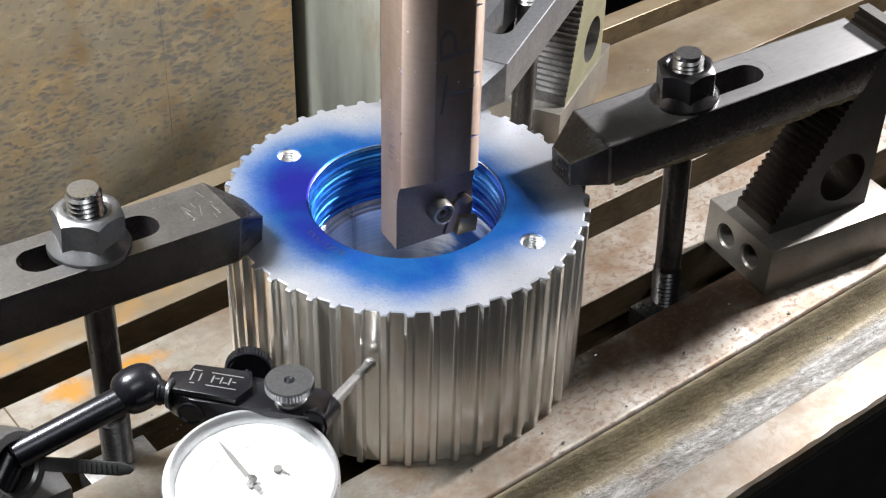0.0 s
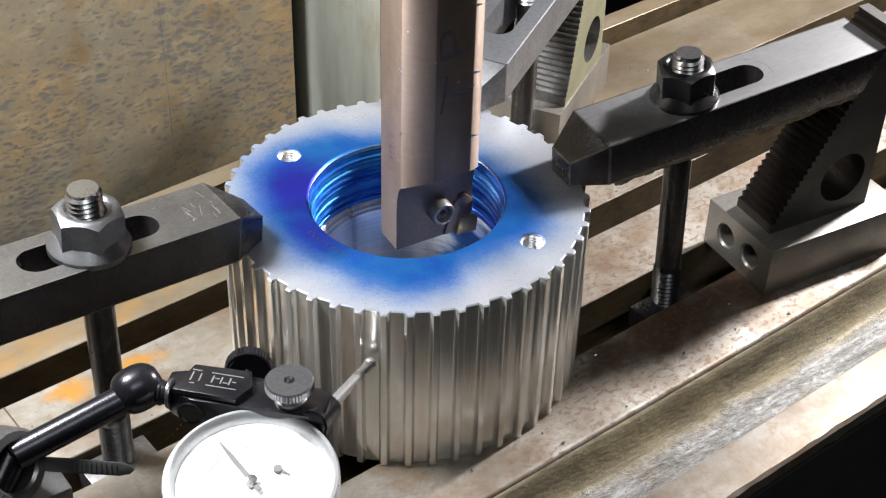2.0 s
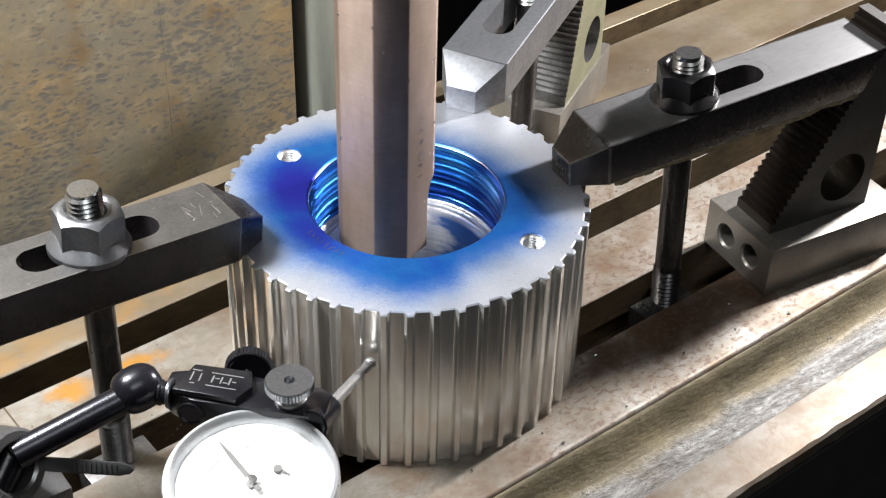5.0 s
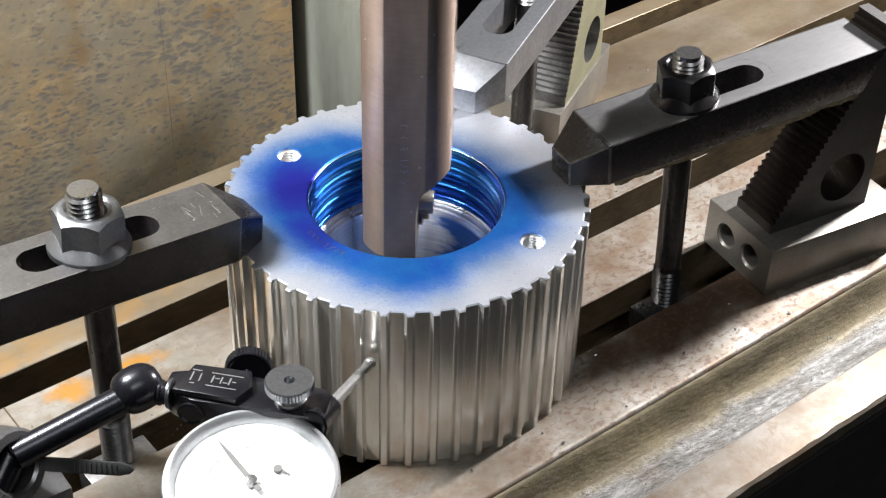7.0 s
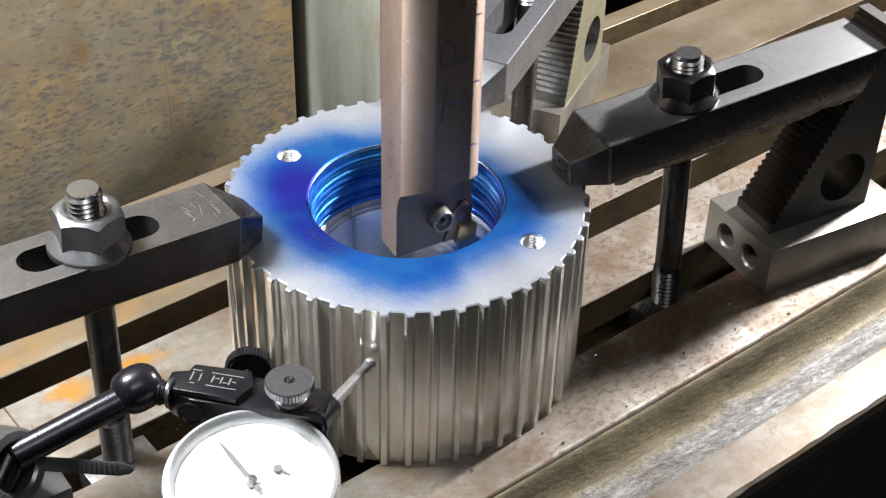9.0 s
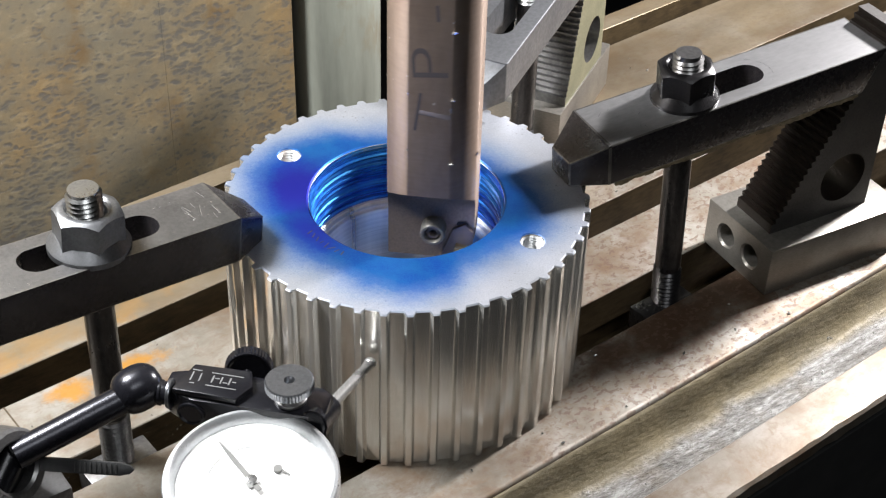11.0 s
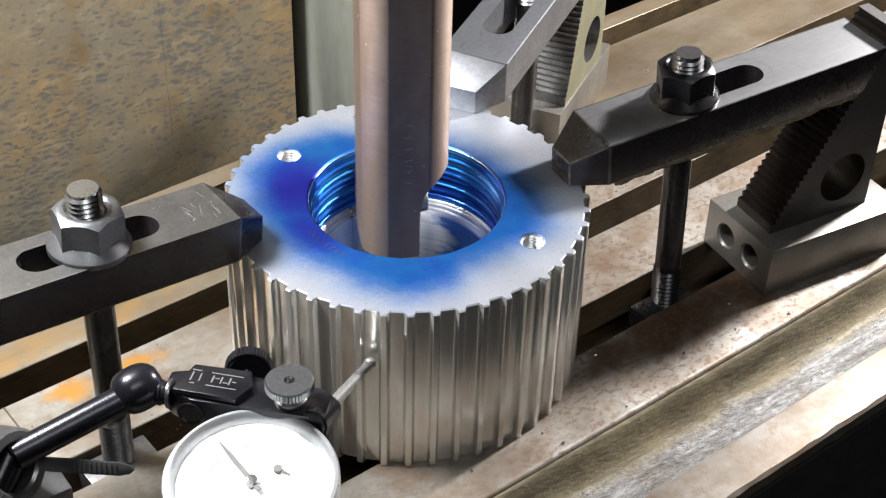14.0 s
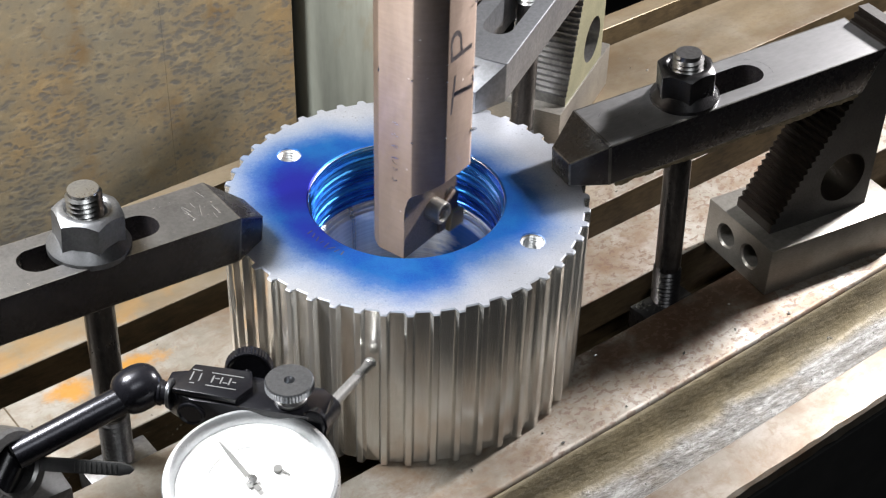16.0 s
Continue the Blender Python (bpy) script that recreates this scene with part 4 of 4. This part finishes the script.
def build_dial():
    th = thing("dial_indicator", "white-faced dial indicator with a bright bezel", "dial indicator", mmpose(-47.6, -156.5, 79.5, 6, 0, 0))
    part("case", lathe([(0, -15), (24, -15), (26.5, -13), (26.5, -8), (0, -8)], 64), M_BLACK, th)
    part("bezel", lathe([(26, -9), (28.6, -8.6), (29.2, -7.5), (29.2, -1.2), (28.6, -0.2), (27.6, 0), (27.0, -0.5), (25.2, -3.6), (25.2, -9)], 96, True), M_BEZEL, th)
    part("face", lathe([(0, -3.9), (25.4, -3.9), (25.4, -5), (0, -5)], 96), M_WHITE, th)
    part("hub", lathe([(0, -1.4), (1.9, -1.6), (2.2, -2.4), (2.2, -3.8), (0, -3.8)], 24), M_THREAD, th)
    bm = prism([(0.9, -5.0), (-0.9, -5.0), (-0.8, 12), (-0.25, 20), (0.25, 20), (0.8, 12)], -2.6, -2.3)
    bmesh.ops.transform(bm, matrix=Matrix.Rotation(math.radians(38), 4, "Z"), verts=bm.verts)
    part("needle", bm, M_INK, th, "slim dark dial needle")
    bm = lathe([(0, -2.6), (1.5, -2.6), (1.5, -3.8), (0, -3.8)], 20)
    put(bm, prism([(0, -0.5), (0, 0.5), (5.0, 0.2), (5.0, -0.2)], -3.2, -2.9), Matrix.Rotation(-0.5, 4, "Z"))
    bmesh.ops.translate(bm, verts=bm.verts, vec=(8.2, 5.4, 0))
    part("counter_hand", bm, M_INK, th)
    for i in range(100):
        a = 2 * math.pi * i / 100
        long = 2.6 if i % 10 == 0 else 1.5
        bm = box(-0.06, 0.06, 24.6 - long, 24.6, -3.88, -3.84)
        bmesh.ops.transform(bm, matrix=Matrix.Rotation(a, 4, "Z"), verts=bm.verts)
        if i % 10 == 0:
            part("graduation", bm, M_LABEL, th, smooth=False)
        else:
            bm.free()
    bm = bmesh.new()
    for i in range(28):
        a0, a1 = math.radians(85 + i * 3), math.radians(88 + i * 3)
        vs = [bm.verts.new((r * math.cos(a), r * math.sin(a), -3.85)) for r, a in ((14.8, a0), (15.15, a0), (15.15, a1), (14.8, a1))]
        bm.faces.new(vs)
    part("printed_arc", bm, M_INK, th, smooth=False)
    # the stylus and its barrel
    inv = (Matrix.Translation((-46.9, -156.5, 79.5)) @ Matrix.Rotation(math.radians(6), 4, "X")).inverted()

    def rod(name, a, b, r0, r1, mat, label="", cap=0.6):
        length = (Vector(b) - Vector(a)).length
        bm = lathe([(0, 0), (r0 - cap, 0), (r0, cap), (r1, length - cap), (max(r1 - cap, 0.1), length), (0, length)], 32)
        bmesh.ops.transform(bm, matrix=inv @ along(a, b), verts=bm.verts)
        part(name, bm, mat, th, label)

    rod("barrel", (-28.5, -134.0, 80.4), (-24.0, -118.5, 74.2), 5.2, 4.9, M_BLACK)
    rod("stylus", (-24.2, -119.5, 74.6), (-12.0, -79.0, 58.2), 2.3, 1.8, M_SATIN, "slim bright steel stylus", 0.2)
    rod("stylus_collar", (-13.6, -84.5, 60.4), (-11.9, -78.4, 57.9), 1.9, 2.0, M_SATIN)
    bm = lathe([(2.4 * math.sin(math.pi * i / 12), -2.4 * math.cos(math.pi * i / 12)) for i in range(13)], 24)
    bmesh.ops.translate(bm, verts=bm.verts, vec=inv @ Vector((-11.4, -76.6, 57.2)))
    part("contact_ball", bm, M_SATIN, th)
    return th


def build_holder():
    """The jointed arm that carries the dial."""
    th = thing("indicator_holder", "black jointed indicator holder with knurled knobs", "indicator holder", mmpose(0, 0, 0))
    a, b = Vector((-80.6, -115.0, 79)), Vector((-23.6, -126.5, 79))
    turn = math.atan2(b.y - a.y, b.x - a.x)
    length = (b - a).length
    m = Matrix.Translation(a) @ Matrix.Rotation(turn, 4, "Z")
    bm = prism([(0, -3.5), (6, -7), (12, -8.5), (length - 4, -7.5), (length, -5), (length, 5), (length - 4, 7.5), (12, 8), (6, 6), (0, 4)], -7.5, 4.5, 1.2)
    bmesh.ops.transform(bm, matrix=m, verts=bm.verts)
    part("arm", bm, M_BLACK, th)
    bm = prism([(4, -7.2), (27, -7.6), (31, 0), (28.5, 7.4), (8, 6.6)], 4.6, 7.2, 0.8)
    bmesh.ops.transform(bm, matrix=m, verts=bm.verts)
    cover = part("cover_plate", bm, M_BLACK, th, "black cover plate with pale printed marks")
    for x, y, w, h in ((10, 3.6, 3.4, 0.45), (21, 3.4, 11.5, 0.45), (9, 0.4, 0.5, 4.4), (12, 0.4, 0.5, 4.0), (10, -3.0, 1.8, 0.45), (20.4, -3.0, 11, 0.45),
                       (16.5, 0.4, 0.55, 3.6), (18.0, 0.9, 1.6, 0.5), (19.6, 0.3, 0.55, 3.4), (21.2, -0.6, 1.6, 0.5), (22.6, 0.3, 0.55, 3.4), (24.2, 0.3, 1.4, 0.5)):
        bm = box(x - w / 2, x + w / 2, y - h / 2, y + h / 2, 7.2, 7.26)
        bmesh.ops.transform(bm, matrix=m, verts=bm.verts)
        part("printed_mark", bm, M_PRINT, cover, smooth=False)
    bm = lathe([(0, 0), (4.6, 0), (4.9, 0.4), (4.9, 1.2), (4.2, 1.4), (3.6, 0.9), (0, 0.9)], 32)
    bmesh.ops.transform(bm, matrix=m @ Matrix.Translation((11, -8.0, -2.0)) @ Matrix.Rotation(math.pi / 2, 4, "X"), verts=bm.verts)
    part("side_screw", bm, M_BLACK, th)
    bm = lathe([(0, 4), (5.2, 4), (5.6, 5), (5.6, 6), (4.2, 7), (4.2, 13), (0, 13)], 32)
    bmesh.ops.translate(bm, verts=bm.verts, vec=(-37.0, -124.5, 79))
    part("knob_neck", bm, M_WORN, th)
    bm = knurled(8.5, 0, 3.6, 44, 0.5, (1.9, 2.5))
    bmesh.ops.translate(bm, verts=bm.verts, vec=(-36.9, -127.0, 91.4))
    part("clamp_knob", bm, M_KNOB, th, "silver knurled clamp knob with a centre hole")
    bm = knurled(8.6, 0, 5.0, 44, 0.5, (7.2, 0.6))
    bmesh.ops.transform(bm, matrix=along((-53.5, -104.0, 80.2), (-53.3, -108.8, 81.0)), verts=bm.verts)
    part("fine_adjust_knob", bm, M_BLACK, th, "black knurled upright knob")
    bm = lathe([(0, 0), (1.6, 0), (1.6, 4.2), (0, 4.2)], 20)
    bmesh.ops.transform(bm, matrix=along((-53.4, -108.0, 80.9), (-53.2, -112.5, 79.5)), verts=bm.verts)
    part("knob_pin", bm, M_BLACK, th)
    # neck, ball joint and rod
    bm = lathe([(0, 0), (3.9, 0), (4.1, 1), (4.1, 3.2), (4.6, 3.6), (4.6, 4.4), (4.1, 4.8), (4.1, 8.2), (0, 8.2)], 32)
    bmesh.ops.transform(bm, matrix=along((-78.5, -119.6, 80.5), (-90, -118.0, 80.5)), verts=bm.verts)
    part("neck", bm, M_BLACK, th)
    bm = lathe([(3.6, 0), (5.2, 0.2), (5.4, 0.8), (5.2, 1.5), (3.6, 1.7)], 32, True)
    bmesh.ops.transform(bm, matrix=along((-78.3, -119.6, 80.5), (-90, -118.0, 80.5)), verts=bm.verts)
    part("neck_ring", bm, M_KNOB, th, "thin bright ring round the neck")
    bm = lathe([(8.3 * max(0.0, 1 - abs(-1 + i / 10) ** 2.6) ** 0.46, 0.4 + 9.2 * (-1 + i / 10)) for i in range(21)], 40)
    bmesh.ops.transform(bm, matrix=along((-90.5, -117.5, 81.0), (-99.0, -123.0, 79.5)), verts=bm.verts)
    part("ball_joint", bm, M_GLOSS, th)
    p, r_end = Vector((-95.0, -121.5, 79.6)), Vector((-128.5, -143.2, 73.2))
    bm = lathe([(0, 0), (5.1, 0), (5.1, (r_end - p).length), (0, (r_end - p).length)], 40)
    bmesh.ops.transform(bm, matrix=along(p, r_end), verts=bm.verts)
    part("rod", bm, M_GLOSS, th, "glossy black holder rod")
    hub, out = Vector((-137.5, -141.5, 67.0)), Vector((-127.5, -147.0, 71.0))
    bm = lathe([(8.6, 0), (12.6, 0), (13.6, 1.0), (13.6, 11.0), (12.6, 12.2), (9.6, 12.2), (8.6, 11.2)], 56, True)
    bmesh.ops.transform(bm, matrix=along(hub, out), verts=bm.verts)
    swivel = part("swivel", bm, M_WORN, th, "worn grey swivel ring")
    bm = lathe([(0, 0), (8.7, 0), (8.7, 6.5), (6.4, 7.4), (5.6, 5.0), (0, 5.0)], 40)
    bmesh.ops.transform(bm, matrix=along(hub, out), verts=bm.verts)
    part("swivel_core", bm, M_BLACK, swivel, "black recessed swivel core")
    bm = lathe([(0, 0), (2.6, 0), (3.2, 0.6), (3.2, 2.4), (0, 3.0)], 24)
    bmesh.ops.transform(bm, matrix=along((-128.5, -141.5, 74.5), (-126.5, -142.5, 77.5)), verts=bm.verts)
    part("swivel_bolt", bm, M_CHROME, th)
    bm = box(-13, 11, -9, 9, -44, 6, 1.6)
    bmesh.ops.transform(bm, matrix=Matrix.Translation((-127.5, -135.5, 45)) @ Matrix.Rotation(0.62, 4, "Z"), verts=bm.verts)
    part("knuckle", bm, M_WORN, th, "worn dark grey knuckle block")
    bm = knurled(8.0, 0, 9.0, 36, 0.4)
    bmesh.ops.transform(bm, matrix=along((-131, -158, 56), (-128, -151, 62)), verts=bm.verts)
    part("lock_knob", bm, M_CHROME, th)
    bm = lathe([(0, 0), (6, 0), (6, 62), (0, 62)], 32)
    bmesh.ops.transform(bm, matrix=along((-150, -190, 40), (-136, -152, 62)), verts=bm.verts)
    part("post", bm, M_BLACK, th)
    bm = box(-30, 25, -25, 25, 0.1, 45, 1.5)
    bmesh.ops.transform(bm, matrix=Matrix.Translation((-155, -208, 0)) @ Matrix.Rotation(TURN, 4, "Z"), verts=bm.verts)
    part("magnet_base", bm, M_BLACK, th)
    return th


def build_cable_tie():
    th = thing("cable_tie", "dark grey nylon cable tie round the holder rod", "cable tie", mmpose(-128.5, -139.5, 66))
    pts = [(-6, -2.3), (18, -2.5), (34, -2.4), (37.5, -1.6), (39, 0), (37.5, 1.4), (34, 2.2), (18, 2.5), (-6, 2.4)]
    bm = prism(pts, -0.7, 0.7, 0.25)
    up = Euler((math.radians(62), 0, math.radians(-2))).to_matrix().to_4x4() @ Matrix.Rotation(-0.02, 4, "Z")
    bmesh.ops.transform(bm, matrix=up, verts=bm.verts)
    part("strap", bm, M_PLASTIC, th)
    for i in range(9):
        bm = box(18.5 + i * 1.75, 19.0 + i * 1.75, -1.7, 1.7, 0.7, 0.95)
        bmesh.ops.transform(bm, matrix=up, verts=bm.verts)
        part("ridge", bm, M_WORN, th)
    return th


build_dial()
build_holder()
build_cable_tie()


# --- swarf ---------------------------------------------------------------
def build_chips():
    """Tiny curled chips on the table, the trough and the clamps."""
    rng = random.Random(11)
    bm = bmesh.new()
    spots = [(rng.uniform(-170, 260), rng.choice((rng.uniform(-90, -52), rng.uniform(26, 66), rng.uniform(88, 135))), 0.2) for _ in range(70)]
    spots += [(rng.uniform(20, 260), rng.uniform(-116, -104), -20.2) for _ in range(8)]
    for s, n, z in spots:
        if math.hypot(s, n) < 80:
            continue
        w = rng.uniform(0.3, 1.1)
        put(bm, prism([(-w, 0), (-0.2 * w, 0.5 * w), (w, 0.2 * w), (0.3 * w, -0.4 * w)], 0, 0.25 + 0.3 * w),
            Matrix.Translation((s, n, z)) @ Euler((rng.uniform(-0.7, 0.7), rng.uniform(-0.7, 0.7), rng.uniform(0, 6))).to_matrix().to_4x4())
    for s, n, z, w in ((171.9, -100.8, -17.4, 1.5), (61.5, -57.8, 0.2, 1.1)):
        for k in range(5):
            a = k * 0.7
            put(bm, box(-0.5 * w, 0.5 * w, -0.12 * w, 0.12 * w, 0, 0.16 * w),
                Matrix.Translation((s + 0.7 * w * math.cos(a), n + 0.5 * w * math.sin(a), z + 0.25 * k * w * 0.5)) @ Euler((0.5 * k, 0.3, a + 1.57)).to_matrix().to_4x4())
    hold = R_TABLE.to_3x3().inverted()
    for x, y, z, count, spread in ((-75, -38, 101.5, 14, 9),):
        for _ in range(count):
            p = hold @ Vector((x + rng.uniform(-spread, spread), y + rng.uniform(-spread * 0.5, spread * 0.5), z))
            w = rng.uniform(0.2, 0.6)
            put(bm, prism([(-w, 0), (-0.2 * w, 0.5 * w), (w, 0.2 * w), (0.3 * w, -0.4 * w)], -0.1, 0.3 * w), Matrix.Translation(p) @ Matrix.Rotation(rng.uniform(0, 6), 4, "Z"))
    for _ in range(45):
        x, y = rng.uniform(17, 110), rng.uniform(-13.5, 13.5)
        if 40 < x < 101 and abs(y) < 8:
            continue
        p = hold @ (LEFT_CLAMP.matrix_world @ (Vector((x, y, 20.1)) * MM) / MM)
        w = rng.uniform(0.15, 0.42)
        put(bm, prism([(-w, 0), (-0.2 * w, 0.5 * w), (w, 0.2 * w), (0.3 * w, -0.4 * w)], -0.1, 0.3 * w), Matrix.Translation(p) @ Matrix.Rotation(rng.uniform(0, 6), 4, "Z"))
    for _ in range(40):
        p = Vector((rng.uniform(-170, -75), 24.45, rng.uniform(-15, -2)))
        w = rng.uniform(0.2, 0.6)
        put(bm, prism([(-w, 0), (-0.2 * w, 0.5 * w), (w, 0.2 * w), (0.3 * w, -0.4 * w)], -0.1, 0.3 * w), Matrix.Translation(p) @ Matrix.Rotation(1.57, 4, "X"))
    ob = part("metal_chips", bm, M_SATIN, None, smooth=False)
    ob.matrix_world = R_TABLE
    tagged(ob, "tiny bright metal chips scattered over the table", "metal chips", kind="stuff")


build_chips()


def motions():
    """The bar rests, then turns clockwise at 34 turns a minute and feeds down a little."""
    turned = [(0.0, 29.8), (3.76, 29.8), (3.83, 24), (3.9, 11), (4.0, -8.7), (4.1, -29), (4.2, -52), (6.3, -486), (6.7, -568), (7.0, -633), (7.3, -702), (7.5, -745), (8.0, -851),
              (8.5, -951), (9.2, -1090), (11.3, -1507), (12.0, -1652), (12.5, -1752.5), (13.0, -1855), (13.6, -1978), (14.0, -2059), (14.5, -2160), (15.0, -2262), (15.5, -2366), (16.0, -2467)]
    feed = [(0.0, 4.0), (3.8, 4.0), (4.2, 3.4), (6.3, 0.0), (16.0, 0.0)]
    rows = []
    for i in range(161):
        t = i / 10
        facing = float(np.interp(t, *zip(*turned)))
        z = float(np.interp(t, *zip(*feed)))
        rows.append((t, mmpose(0.3, 0, z, 0, 0, facing + 4.15)))
    walk(BAR, rows)


motions()
